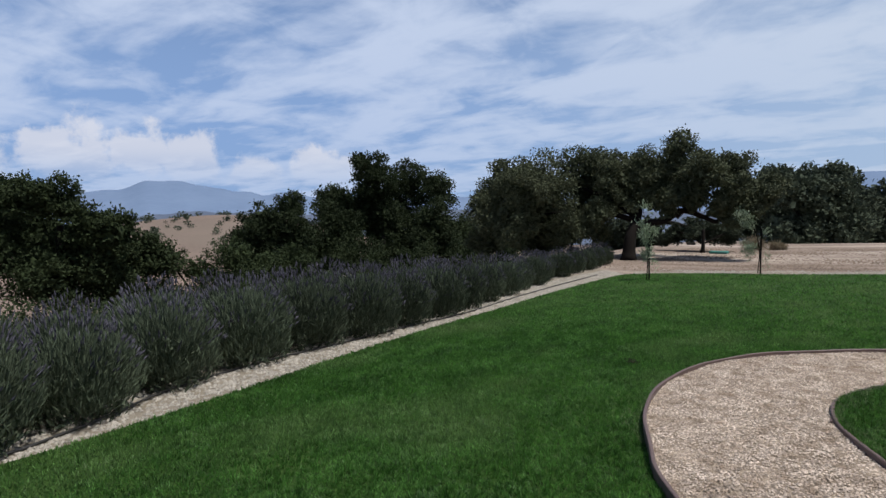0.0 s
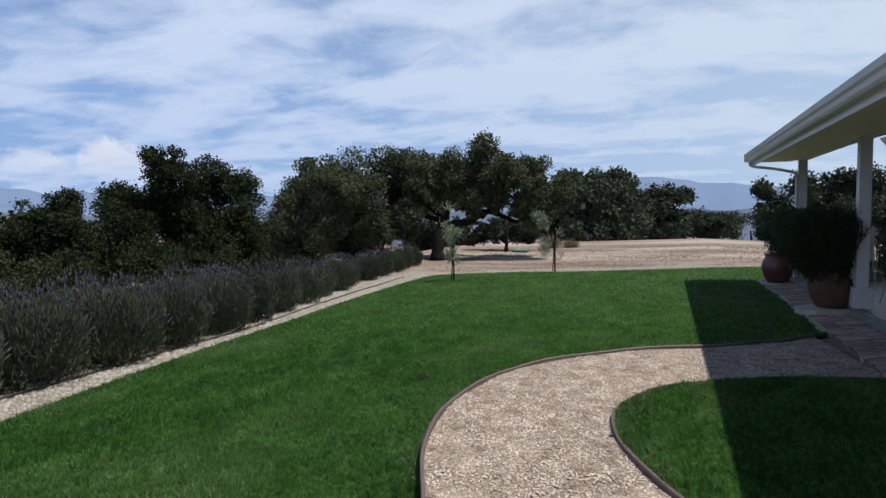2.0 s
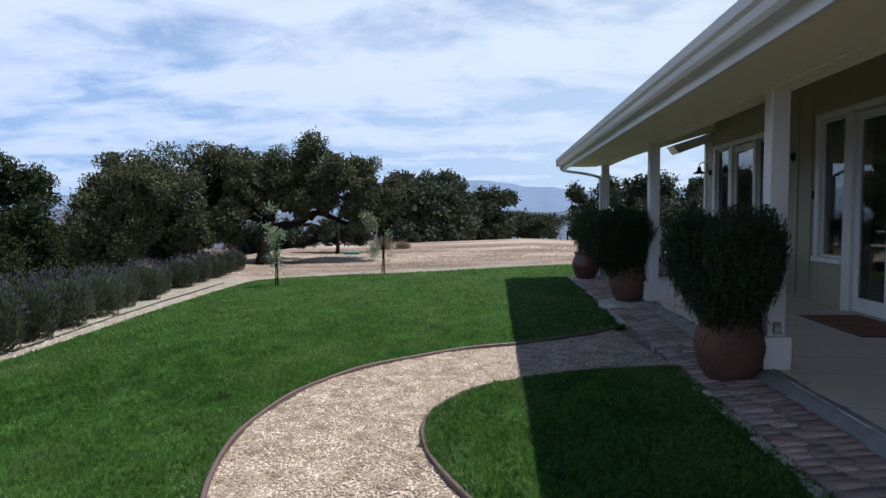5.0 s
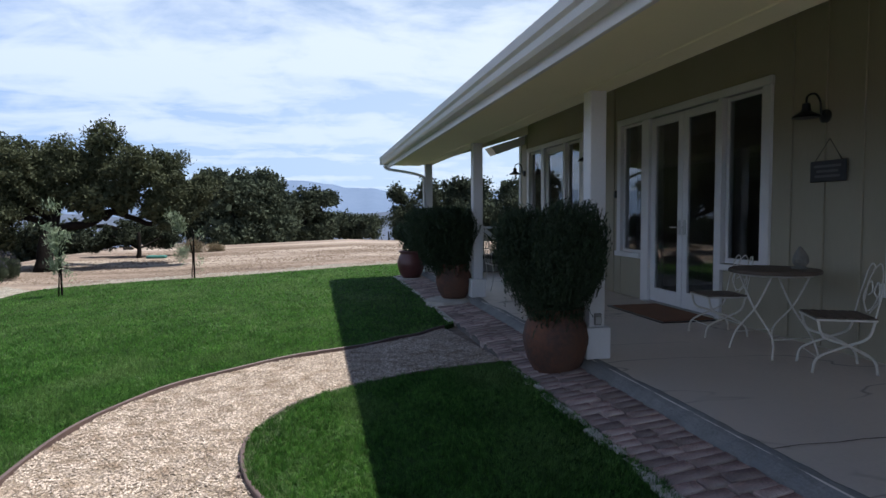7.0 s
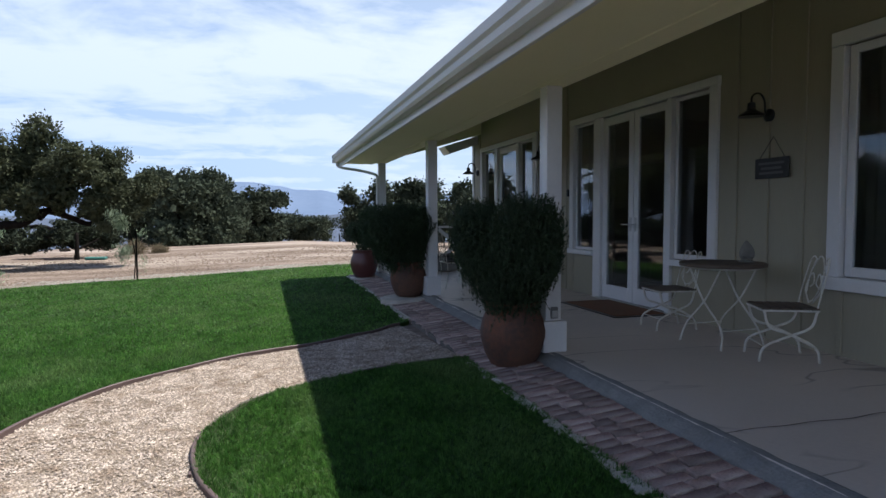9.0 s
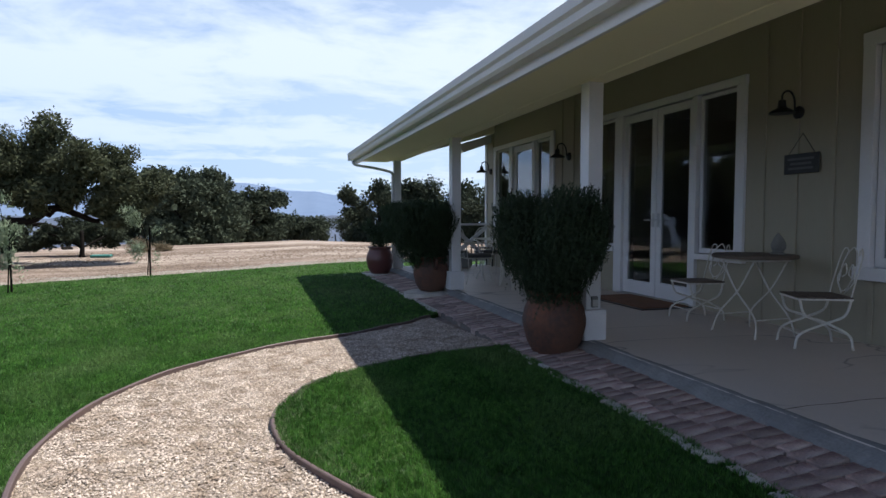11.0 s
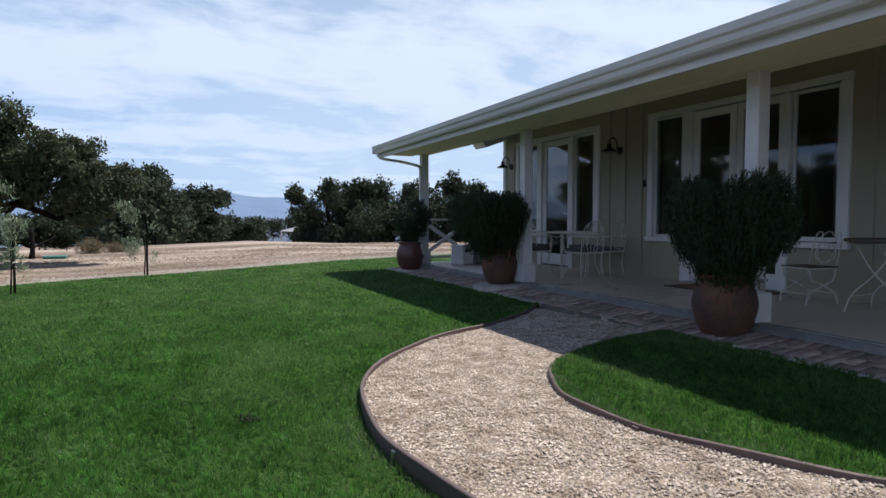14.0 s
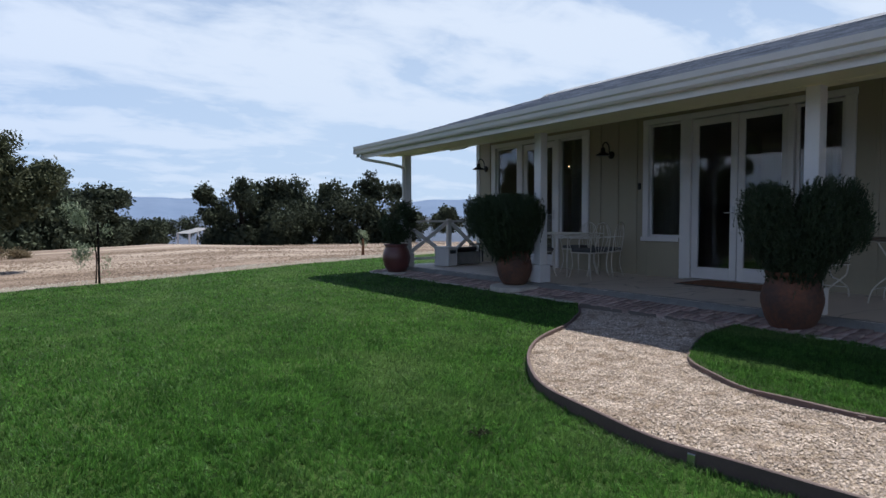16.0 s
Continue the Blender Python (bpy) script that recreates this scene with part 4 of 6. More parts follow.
part("rake_beam", prism([(2.53, 2.42), (WX, 3.03), (WX, 3.31), (2.53, 2.69)], 14.42, 14.60), M_SOFFIT, roof)
part("eave_return", prism([(3.956, 2.613), (3.83, 2.775), (4.598, 3.02), (4.598, 2.835)], 14.62, 15.12), M_WHITE, roof, "white boxed eave end")
part("end_overhang", slope_sheet(5.4, RIDGE_X, 2.49 + PITCH * 3.8 + 0.02, 0.12, ROOF_Y1 + 0.04, 15.75), M_SHINGLE, roof)
part("ridge_cap", prism([(RIDGE_X - 0.16, 4.30), (RIDGE_X, 4.385), (RIDGE_X + 0.16, 4.30), (RIDGE_X, 4.28)], ROOF_Y0, 15.75), M_SHINGLE, roof)
part("bargeboard", prism([(1.60, 2.34), (RIDGE_X, 2.34 + PITCH * (RIDGE_X - 1.6)), (RIDGE_X, 2.50 + PITCH * (RIDGE_X - 1.6)), (1.60, 2.50)], ROOF_Y1, ROOF_Y1 + 0.03), M_WHITE, roof)
part("gutter", prism([(1.593, 2.385), (1.51, 2.385), (1.485, 2.41), (1.475, 2.455), (1.448, 2.475), (1.435, 2.535), (1.455, 2.535), (1.46, 2.485), (1.487, 2.465), (1.50, 2.415), (1.515, 2.40), (1.58, 2.40), (1.58, 2.505), (1.593, 2.505)], ROOF_Y0, ROOF_Y1 - 0.15), M_WHITE, roof, "white metal gutter")
part("gutter_end", box(1.445, 1.592, ROOF_Y1 - 0.155, ROOF_Y1 - 0.145, 2.387, 2.51, 0.003), M_WHITE, roof)
part("downspout", tube(arc([(1.54, 14.80, 2.39), (1.54, 14.80, 2.33), (1.62, 14.765, 2.28), (1.95, 14.62, 2.22), (2.22, 14.42, 2.14), (2.31, 14.43, 2.08), (2.315, 14.43, 1.9), (2.315, 14.43, 0.45), (2.28, 14.43, 0.30), (2.17, 14.42, 0.16)], 5), 0.03, 8), M_WHITE, roof, "white metal downspout", smooth=True)


def wall_lamp(y):
    root = thing("wall_lamp", pose(WX, y, 2.20) @ Matrix.Scale(1.08, 4), "black gooseneck barn lamp on the porch wall", "wall lamp", "porch wall lamps")
    bm = lathe([(0.058, 0), (0.058, 0.016), (0.045, 0.028), (0.02, 0.04)], 20)
    bmesh.ops.rotate(bm, verts=bm.verts, cent=(0, 0, 0), matrix=Matrix.Rotation(-math.pi / 2, 3, "Y"))
    part("wall_plate", bm, M_BLACK, root, smooth=False)
    part("gooseneck", tube(arc([(-0.02, 0, 0.0), (-0.05, 0, 0.03), (-0.06, 0, 0.12), (-0.10, 0, 0.175), (-0.15, 0, 0.18), (-0.19, 0, 0.15), (-0.195, 0, 0.10)], 6), 0.009, 8), M_BLACK, root, smooth=True)
    shade = part("shade", lathe([(0.105, -0.02), (0.108, -0.016), (0.10, -0.002), (0.072, 0.016), (0.04, 0.034), (0.034, 0.052), (0.031, 0.095), (0.015, 0.105), (0.015, 0.098), (0.026, 0.09), (0.028, 0.052), (0.036, 0.03), (0.068, 0.01), (0.098, -0.006)], 24), M_BLACK, root, m=pose(-0.195, 0, 0))
    part("lining", lathe([(0.099, -0.0185), (0.066, 0.0075), (0.034, 0.027), (0.03, 0.027), (0.064, 0.004), (0.094, -0.0185)], 24), M_WHITE, shade, "white enamel lining")
    part("bulb", lathe([(0.012, 0.05), (0.016, 0.03), (0.026, 0.01), (0.022, -0.01), (0.006, -0.017)], 12), M_WHITE, shade, "unlit white bulb")
    return root


lamp = wall_lamp(6.37)
for ly in (10.98, 14.62):
    copy_thing(lamp, pose(WX, ly, 2.20) @ Matrix.Scale(1.08, 4))
bell = thing("doorbell", None, "small black doorbell on the siding", "doorbell")
part("body", box(WX - 0.03, WX + 0.001, 10.33, 10.38, 1.56, 1.67, 0.006), M_BLACK, bell)

sign = thing("hanging_sign", pose(WX - 0.03, 6.30, 1.705), "dark slate sign on a cord, worn lettering", "sign")
board = part("board", box(-0.008, 0.008, -0.20, 0.20, -0.095, 0.095, 0.006), M_SLATE, sign)
for i, (w, z) in enumerate(((0.15, 0.045), (0.12, 0.0), (0.14, -0.045))):
    part("lettering", box(-0.0105, -0.007, -w, w, z - 0.011, z + 0.011, 0), M_CHALK, board, "faded bar of lettering")
part("cord", tube([(0, -0.15, 0.09), (0.012, 0, 0.29), (0, 0.15, 0.09)], 0.003, 5), M_BLACK, sign)

mat = thing("door_mat", pose(4.22, 8.45, 0.10), "brown coir door mat in front of the doors", "door mat")
part("coir_pad", box(-0.32, 0.32, -0.62, 0.62, 0.0, 0.022, 0.006), M_COIR, mat)
part("border", box(-0.37, 0.37, -0.67, 0.67, 0.0, 0.012, 0.004), M_BLACK, mat)

# end rail
rail = thing("porch_railing", None, "white cross-braced porch railing at the end", "railing")
RY = 14.74
part("top_rail", box(2.50, WX, RY - 0.045, RY + 0.045, 1.00, 1.045, 0.005), M_WHITE, rail)
part("bottom_rail", box(2.50, WX, RY - 0.03, RY + 0.03, 0.20, 0.25, 0.004), M_WHITE, rail)
part("end_post", box(2.42, 2.50, RY - 0.045, RY + 0.045, 0.10, 1.06, 0.005), M_WHITE, rail)
part("mid_post", box(3.60, 3.69, RY - 0.045, RY + 0.045, 0.10, 1.08, 0.005), M_WHITE, rail)
for xa, xb in ((2.50, 3.60), (3.69, 4.57)):
    for za, zb in ((0.26, 0.99), (0.99, 0.26)):
        ln = math.hypot(xb - xa, zb - za)
        part("brace", box(-ln / 2 + 0.03, ln / 2 - 0.03, -0.022, 0.022, -0.04, 0.04, 0.004), M_WHITE, rail, m=pose((xa + xb) / 2, RY + (0.012 if za < zb else -0.012), (za + zb) / 2, 0, -math.degrees(math.atan2(zb - za, xb - xa)), 0))


# ---- pots and shrubs ----
def jar(name, m, mat, high, wide, label, handles=True):
    root = thing(name, m, label, "plant pot", "porch plant pots")
    k, h = wide / 2, high
    prof = [(0.60 * k, 0), (0.66 * k, 0.02 * h), (0.86 * k, 0.2 * h), (0.99 * k, 0.45 * h), (k, 0.55 * h), (0.93 * k, 0.72 * h), (0.80 * k, 0.86 * h), (0.76 * k, 0.91 * h), (0.86 * k, 0.95 * h), (0.88 * k, h), (0.78 * k, h), (0.70 * k, 0.93 * h), (0.72 * k, 0.86 * h)]
    body = part("jar", lathe(prof, 40), mat, root, smooth=True)
    part("soil", lathe([(0.71 * k, 0.86 * h), (0.70 * k, 0.90 * h), (0.3 * k, 0.915 * h)], 24), M_SOIL, root)
    if handles:
        for s in (-1, 1):
            part("jar_handle", tube(arc([(0, s * 0.78 * k, 0.9 * h), (0, s * 1.02 * k, 0.93 * h), (0, s * 1.13 * k, 0.82 * h), (0, s * 0.97 * k, 0.66 * h)], 5), 0.018, 8), mat, body, smooth=True)
    return root


def sprays(lobes, count, needles, rng_, length=0.20, needle=0.026, wide=0.0042, square=2.6):
    """Upright sprays of fine needles that fan out from the pot and fill flat-topped lobes (cx, cy, cz, rx, ry, rz)."""
    b = np.array(lobes, float)
    area = np.cbrt(b[:, 3] * b[:, 4] * b[:, 5]) ** 2
    own = b[rng_.choice(len(b), count, p=area / area.sum())]
    d = rng_.normal(size=(count, 3))
    d /= (np.abs(d) ** square).sum(1)[:, None] ** (1 / square)
    tip = own[:, :3] + d * own[:, 3:] * (0.62 + 0.38 * rng_.random((count, 1)) ** 0.5)
    tip += rng_.normal(size=(count, 3)) * 0.012
    clump = np.sin(tip[:, 0] * 17 + 2 * np.sin(tip[:, 2] * 9)) * np.sin(tip[:, 1] * 16 + 1.3) * np.sin(tip[:, 2] * 11 + tip[:, 0] * 6)
    tip = tip[clump > -0.45]
    n = len(tip)
    way = tip - np.array([0, 0, -0.25])
    way /= np.linalg.norm(way, axis=1)[:, None]
    way = way * 0.75 + rng_.normal(size=(n, 3)) * 0.20 + np.array([0, 0, 0.35])
    way /= np.linalg.norm(way, axis=1)[:, None]
    t = rng_.random((n, needles, 1))
    c = tip[:, None] - way[:, None] * t * length * (0.6 + 0.6 * rng_.random((n, 1, 1)))
    leaf = way[:, None] * 0.8 + rng_.normal(size=(n, needles, 3)) * 0.42
    leaf /= np.linalg.norm(leaf, axis=2)[:, :, None]
    side = np.cross(leaf, rng_.normal(size=(n, needles, 3)))
    side /= np.linalg.norm(side, axis=2)[:, :, None]
    s = needle * (0.7 + 0.6 * rng_.random((n, needles, 1)))
    v = np.stack([c + side * wide, c - side * wide, c + leaf * s], 2).reshape(-1, 3)
    return v, np.arange(len(v)).reshape(-1, 3)


def shrub(m, lobes, count, label, needles=20, **kw):
    root = thing("potted_shrub", m, label, "shrub", "potted shrubs")
    r = np.random.default_rng(len(label))
    for i in range(7):
        b = lobes[i % len(lobes)]
        line = arc([(r.normal() * 0.05, r.normal() * 0.05, 0), (b[0] * 0.4 + r.normal() * 0.06, b[1] * 0.4 + r.normal() * 0.06, b[2] * 0.5), (b[0] + r.normal() * 0.08, b[1] + r.normal() * 0.08, b[2])], 4)
        part("stem", tube(line, np.linspace(0.016, 0.006, len(line)).tolist(), 6), M_BARK, root)
    v, f = sprays(lobes, count, needles, r, **kw)
    raw("foliage", v, f, M_TOPIARY, root)
    core = [(x, y, z, rx * 0.7, ry * 0.7, rz * 0.7) for x, y, z, rx, ry, rz in lobes]
    v, f = leaf_cloud(core, 9000, 0.05, r, shell=0.3, slim=0.4, up=0.6, edge=1.0)
    raw("inner_foliage", v, f, M_TOPIARY, root, "dense shaded inner twigs")
    return root


near_pot = jar("plant_pot", pose(2.08, 6.51, -0.012, 0, 0, 20), M_TERRA, 0.56, 0.56, "large round terracotta jar with a thin drip tube", False)
part("drip_tube", tube(arc([(0.20, -0.02, 0.55), (0.27, -0.04, 0.60), (0.32, -0.06, 0.54), (0.33, -0.07, 0.40), (0.31, -0.08, 0.25), (0.30, -0.10, 0.08)], 5), 0.006, 6), M_BLACK, near_pot, "thin black drip tube")
shrub(pose(2.08, 6.51, 0.44), [(-0.29, 0.11, 0.71, 0.235, 0.235, 0.28), (-0.23, 0.06, 0.52, 0.23, 0.23, 0.24), (-0.02, -0.36, 0.72, 0.275, 0.275, 0.30), (-0.01, -0.27, 0.51, 0.26, 0.26, 0.24), (0.05, -0.53, 0.58, 0.15, 0.15, 0.15), (-0.07, -0.07, 0.37, 0.29, 0.29, 0.22), (-0.03, -0.05, 0.18, 0.235, 0.235, 0.20), (0.0, 0.0, 0.06, 0.22, 0.22, 0.12)], 7600, "dense dark green needle-leaved shrub, notched flat top", 22, square=3.0)
jar("plant_pot", pose(2.12, 10.72, 0.065), M_TERRA, 0.52, 0.55, "terracotta jar raised on a flat stone")
shrub(pose(2.08, 10.74, 0.47), [(-0.37, 0.10, 0.68, 0.33, 0.38, 0.29), (0.10, 0.0, 0.70, 0.36, 0.42, 0.29), (-0.12, 0.26, 0.68, 0.46, 0.32, 0.30), (-0.12, -0.22, 0.68, 0.48, 0.32, 0.30), (-0.10, 0, 0.38, 0.40, 0.38, 0.24), (0.0, 0, 0.15, 0.27, 0.27, 0.22)], 5600, "broad dense dark green shrub clipped flat on top", 20, needle=0.034, wide=0.0055, square=4.0)
jar("plant_pot", pose(1.98, 14.15, 0.03), M_GLAZE, 0.55, 0.56, "dark red glazed jar", False)
loose = thing("potted_shrub", pose(1.98, 14.15, 0.5), "loose leafy shrub in the glazed jar", "shrub", "potted shrubs")
for k in range(5):
    part("stem", tube(arc([(0.02 * k - 0.04, 0, -0.02), (0.06 * k - 0.12, 0.03, 0.25), (0.11 * k - 0.2, 0.02 * k, 0.5)], 4), 0.009, 6), M_BARK, loose)
v, f = leaf_cloud([(-0.15, 0, 0.40, 0.22, 0.25, 0.30), (0.18, 0.05, 0.45, 0.24, 0.25, 0.32), (0.1, -0.1, 0.75, 0.15, 0.15, 0.22), (0.3, 0, 0.6, 0.16, 0.16, 0.2), (0, 0, 0.2, 0.22, 0.22, 0.16)], 4500, 0.055, np.random.default_rng(6), shell=0.4, slim=0.4, up=0.6, edge=1.0)
raw("foliage", v, f, M_TOPIARY, loose)
for nm, x, y, w in (("stepping_stone", 2.08, 10.66, 0.42), ("stepping_stone", 1.98, 14.15, 0.30)):
    bm = lathe([(w * 0.98, -0.02), (w, 0.0), (w * 0.99, 0.03 if y > 12 else 0.055), (w * 0.93, 0.035 if y > 12 else 0.065)], 9)
    for v in bm.verts:
        v.co.x *= 1 + 0.12 * noise.noise(v.co * 3 + Vector((y, 0, 0)))
        v.co.y *= 1 + 0.12 * noise.noise(v.co * 3 + Vector((0, y, 0)))
    s_ = part(nm, bm, M_MORTAR, m=pose(x, y, -0.01))
    tagged(s_, "flat pale stone slab under a plant pot", "stone slab", "stone slabs")


# ---- bistro set ----
def bistro_table(m):
    root = thing("bistro_table", m, "round bistro table, dark worn top, white folding legs", "table")
    part("tabletop", lathe([(0.355, 0.71), (0.37, 0.715), (0.37, 0.735), (0.36, 0.745), (0.1, 0.748)], 40), M_DARKWOOD, root)
    for s in (-1, 1):
        part("leg", tube(arc([(0.26 * s, -0.24, 0.0), (0.21 * s, -0.20, 0.18), (-0.02 * s, -0.2, 0.42), (-0.20 * s, -0.2, 0.71)], 6), 0.0085, 8), M_WIRE, root, smooth=True)
        part("leg", tube(arc([(0.26 * s, 0.24, 0.0), (0.21 * s, 0.20, 0.18), (-0.02 * s, 0.2, 0.42), (-0.20 * s, 0.2, 0.71)], 6), 0.0085, 8), M_WIRE, root, smooth=True)
        part("stretcher", tube([(0.215 * s, -0.20, 0.16), (0.215 * s, 0.20, 0.16)], 0.006, 6), M_WIRE, root)
    part("ring", tube([(0.30 * math.cos(a), 0.30 * math.sin(a), 0.70) for a in [2 * math.pi * k / 24 for k in range(25)]], 0.01, 6), M_WIRE, root)
    return root


def bistro_chair(m, label):
    """Faces +x: crossed curved legs, slatted seat, scrolled wire back."""
    root = thing("bistro_chair", m, label, "chair", "bistro chairs")
    for s in (-0.2, 0.2):
        part("leg", tube(arc([(0.24, s, 0.0), (0.20, s, 0.13), (0.0, s, 0.225), (-0.16, s, 0.30), (-0.21, s, 0.44)], 6), 0.0115, 8), M_WIRE, root, smooth=True)
        part("leg", tube(arc([(-0.24, s, 0.0), (-0.20, s, 0.13), (0.0, s, 0.24), (0.16, s, 0.30), (0.21, s, 0.44)], 6), 0.0115, 8), M_WIRE, root, smooth=True)
        stile = part("back_upright", tube(arc([(-0.20, s, 0.42), (-0.24, s, 0.60), (-0.29, s * 0.95, 0.80), (-0.31, s * 0.75, 0.88), (-0.315, s * 0.5, 0.86), (-0.305, s * 0.55, 0.82)], 6), 0.0065, 8), M_WIRE, root, smooth=True)
        part("scroll", tube(arc([(-0.23, s * 0.15, 0.48), (-0.25, s * 0.75, 0.60), (-0.275, s * 0.35, 0.74), (-0.265, s * 0.1, 0.66), (-0.26, s * 0.4, 0.62)], 6), 0.006, 6), M_WIRE, stile, smooth=True)
    part("cross_bar", tube([(0.20, -0.2, 0.13), (0.20, 0.2, 0.13)], 0.006, 6), M_WIRE, root)
    part("cross_bar", tube([(-0.20, -0.2, 0.13), (-0.20, 0.2, 0.13)], 0.006, 6), M_WIRE, root)
    part("back_loop", tube(arc([(-0.235, -0.1, 0.56), (-0.285, -0.12, 0.76), (-0.315, 0, 0.89), (-0.285, 0.12, 0.76), (-0.235, 0.1, 0.56), (-0.22, 0, 0.50), (-0.235, -0.1, 0.56)], 6), 0.006, 6), M_WIRE, root, smooth=True)
    seat = part("seat_frame", tube([(0.22, -0.21, 0.44), (0.22, 0.21, 0.44), (-0.22, 0.21, 0.44), (-0.22, -0.21, 0.44), (0.22, -0.21, 0.44)], 0.009, 6), M_WIRE, root)
    for i in range(6):
        x = -0.19 + i * 0.076
        part("slat", box(x - 0.032, x + 0.032, -0.215, 0.215, 0.448, 0.464, 0.003), M_DARKWOOD, seat)
    return root


bistro_table(pose(4.03, 6.28, 0.10, 0, 0, 93))
bistro_chair(pose(4.11, 5.68, 0.10, 0, 0, 155) @ Matrix.Scale(0.94, 4), "white iron folding chair with dark slatted seat")
bistro_chair(pose(4.09, 7.14, 0.10, 0, 0, 172) @ Matrix.Scale(0.9, 4), "white iron folding chair with scrolled back by the doors")
orn = thing("table_ornament", pose(4.19, 6.17, 0.848), "grey cast stone pine cone on the table", "ornament")
part("foot", lathe([(0.06, 0), (0.065, 0.012), (0.04, 0.025)], 16), M_ORNAMENT, orn)
bm = lathe([(0.04, 0.025), (0.062, 0.055), (0.065, 0.085), (0.055, 0.12), (0.036, 0.155), (0.018, 0.18), (0.006, 0.195)], 14)
for v in bm.verts:
    v.co.x *= 1 + 0.1 * math.sin(v.co.z * 190 + 3 * math.atan2(v.co.y, v.co.x))
    v.co.y *= 1 + 0.1 * math.sin(v.co.z * 190 + 3 * math.atan2(v.co.y, v.co.x))
part("cone", bm, M_ORNAMENT, orn)


def iron_chair(m):
    root = thing("garden_chair", m, "white wrought iron garden chair with grey cushion", "chair", "dining chairs on the porch")
    for sx in (-1, 1):
        for sy in (-1, 1):
            part("leg", tube(arc([(0.24 * sx, 0.22 * sy, 0), (0.19 * sx, 0.19 * sy, 0.2), (0.2 * sx, 0.2 * sy, 0.42)], 4), 0.0085, 6), M_WIRE, root)
    part("seat_frame", box(-0.22, 0.22, -0.22, 0.22, 0.41, 0.43, 0.008), M_WIRE, root)
    part("cushion", box(-0.21, 0.21, -0.21, 0.21, 0.43, 0.485, 0.02), M_CUSHION, root, "grey seat cushion")
    part("back_frame", tube(arc([(-0.21, -0.2, 0.42), (-0.25, -0.21, 0.7), (-0.27, -0.12, 0.86), (-0.275, 0, 0.9), (-0.27, 0.12, 0.86), (-0.25, 0.21, 0.7), (-0.21, 0.2, 0.42)], 5), 0.008, 6), M_WIRE, root)
    for s in (-0.12, -0.04, 0.04, 0.12):
        part("back_bar", tube(arc([(-0.215, s * 0.6, 0.43), (-0.25, s * 1.3, 0.66), (-0.268, s * 0.8, 0.86)], 4), 0.0045, 6), M_WIRE, root)
    for s in (-1, 1):
        part("armrest", tube(arc([(-0.245, 0.21 * s, 0.66), (0.0, 0.25 * s, 0.66), (0.2, 0.24 * s, 0.62), (0.2, 0.21 * s, 0.42)], 5), 0.0075, 6), M_WIRE, root)
    return root


tb = thing("garden_table", pose(3.62, 11.25, 0.10), "white wrought iron garden table with mesh top", "table")
rim_t = part("tabletop_rim", tube([(-0.42, -0.6, 0.715), (0.42, -0.6, 0.715), (0.42, 0.6, 0.715), (-0.42, 0.6, 0.715), (-0.42, -0.6, 0.715)], 0.011, 6), M_WIRE, tb)
for k in range(15):
    part("slat", box(-0.40 + k * 0.0566, -0.388 + k * 0.0566, -0.6, 0.6, 0.711, 0.717, 0), M_WIRE, rim_t)
for k in range(3):
    part("cross_bar", box(-0.42, 0.42, -0.306 + k * 0.3, -0.294 + k * 0.3, 0.703, 0.710, 0), M_WIRE, rim_t)
for sx in (-1, 1):
    part("apron_scroll", tube(arc([(0.38 * sx, -0.56, 0.69), (0.38 * sx, -0.4, 0.64), (0.38 * sx, -0.2, 0.68), (0.38 * sx, 0, 0.64), (0.38 * sx, 0.2, 0.68), (0.38 * sx, 0.4, 0.64), (0.38 * sx, 0.56, 0.69)], 5), 0.006, 6), M_WIRE, tb)
for sx in (-1, 1):
    for sy in (-1, 1):
        part("leg", tube(arc([(0.38 * sx, 0.54 * sy, 0), (0.32 * sx, 0.48 * sy, 0.3), (0.36 * sx, 0.54 * sy, 0.68)], 4), 0.014, 6), M_WIRE, tb)
ch = iron_chair(pose(3.45, 10.42, 0.10, 0, 0, 90))
for x, y, a in ((4.02, 10.60, 110), (3.02, 11.2, 0), (4.22, 11.4, 180), (3.6, 12.1, -90)):
    copy_thing(ch, pose(x, y, 0.10, 0, 0, a))

crate = thing("storage_box", pose(3.10, 14.05, 0.10, 0, 0, 12), "white storage box by the railing", "box")
part("body", box(-0.14, 0.14, -0.2, 0.2, 0.0, 0.36, 0.01), M_WHITE, crate)
part("lid", box(-0.15, 0.15, -0.21, 0.21, 0.361, 0.40, 0.01), M_WHITE, crate)
part("label_plate", box(-0.09, 0.09, -0.204, -0.199, 0.26, 0.33, 0), M_SLATE, crate, "dark name plate")
bench = thing("low_bench", pose(3.60, 14.1, 0.10), "grey low planter bench beside the box", "bench")
part("body", box(-0.3, 0.3, -0.17, 0.17, 0.02, 0.28, 0.015), M_CURB, bench)
part("top", box(-0.28, 0.28, -0.15, 0.15, 0.281, 0.38, 0.05), M_BLACK, bench, "dark folded cover")
side = thing("side_table", pose(4.32, 14.45, 0.10), "black metal side table by the wall", "table")
part("tabletop", box(-0.2, 0.2, -0.2, 0.2, 0.40, 0.425, 0.006), M_DARKWOOD, side)
for sx in (-1, 1):
    for sy in (-1, 1):
        part("leg", box(sx * 0.18 - 0.012, sx * 0.18 + 0.012, sy * 0.18 - 0.012, sy * 0.18 + 0.012, 0, 0.40, 0.003), M_BLACK, side)

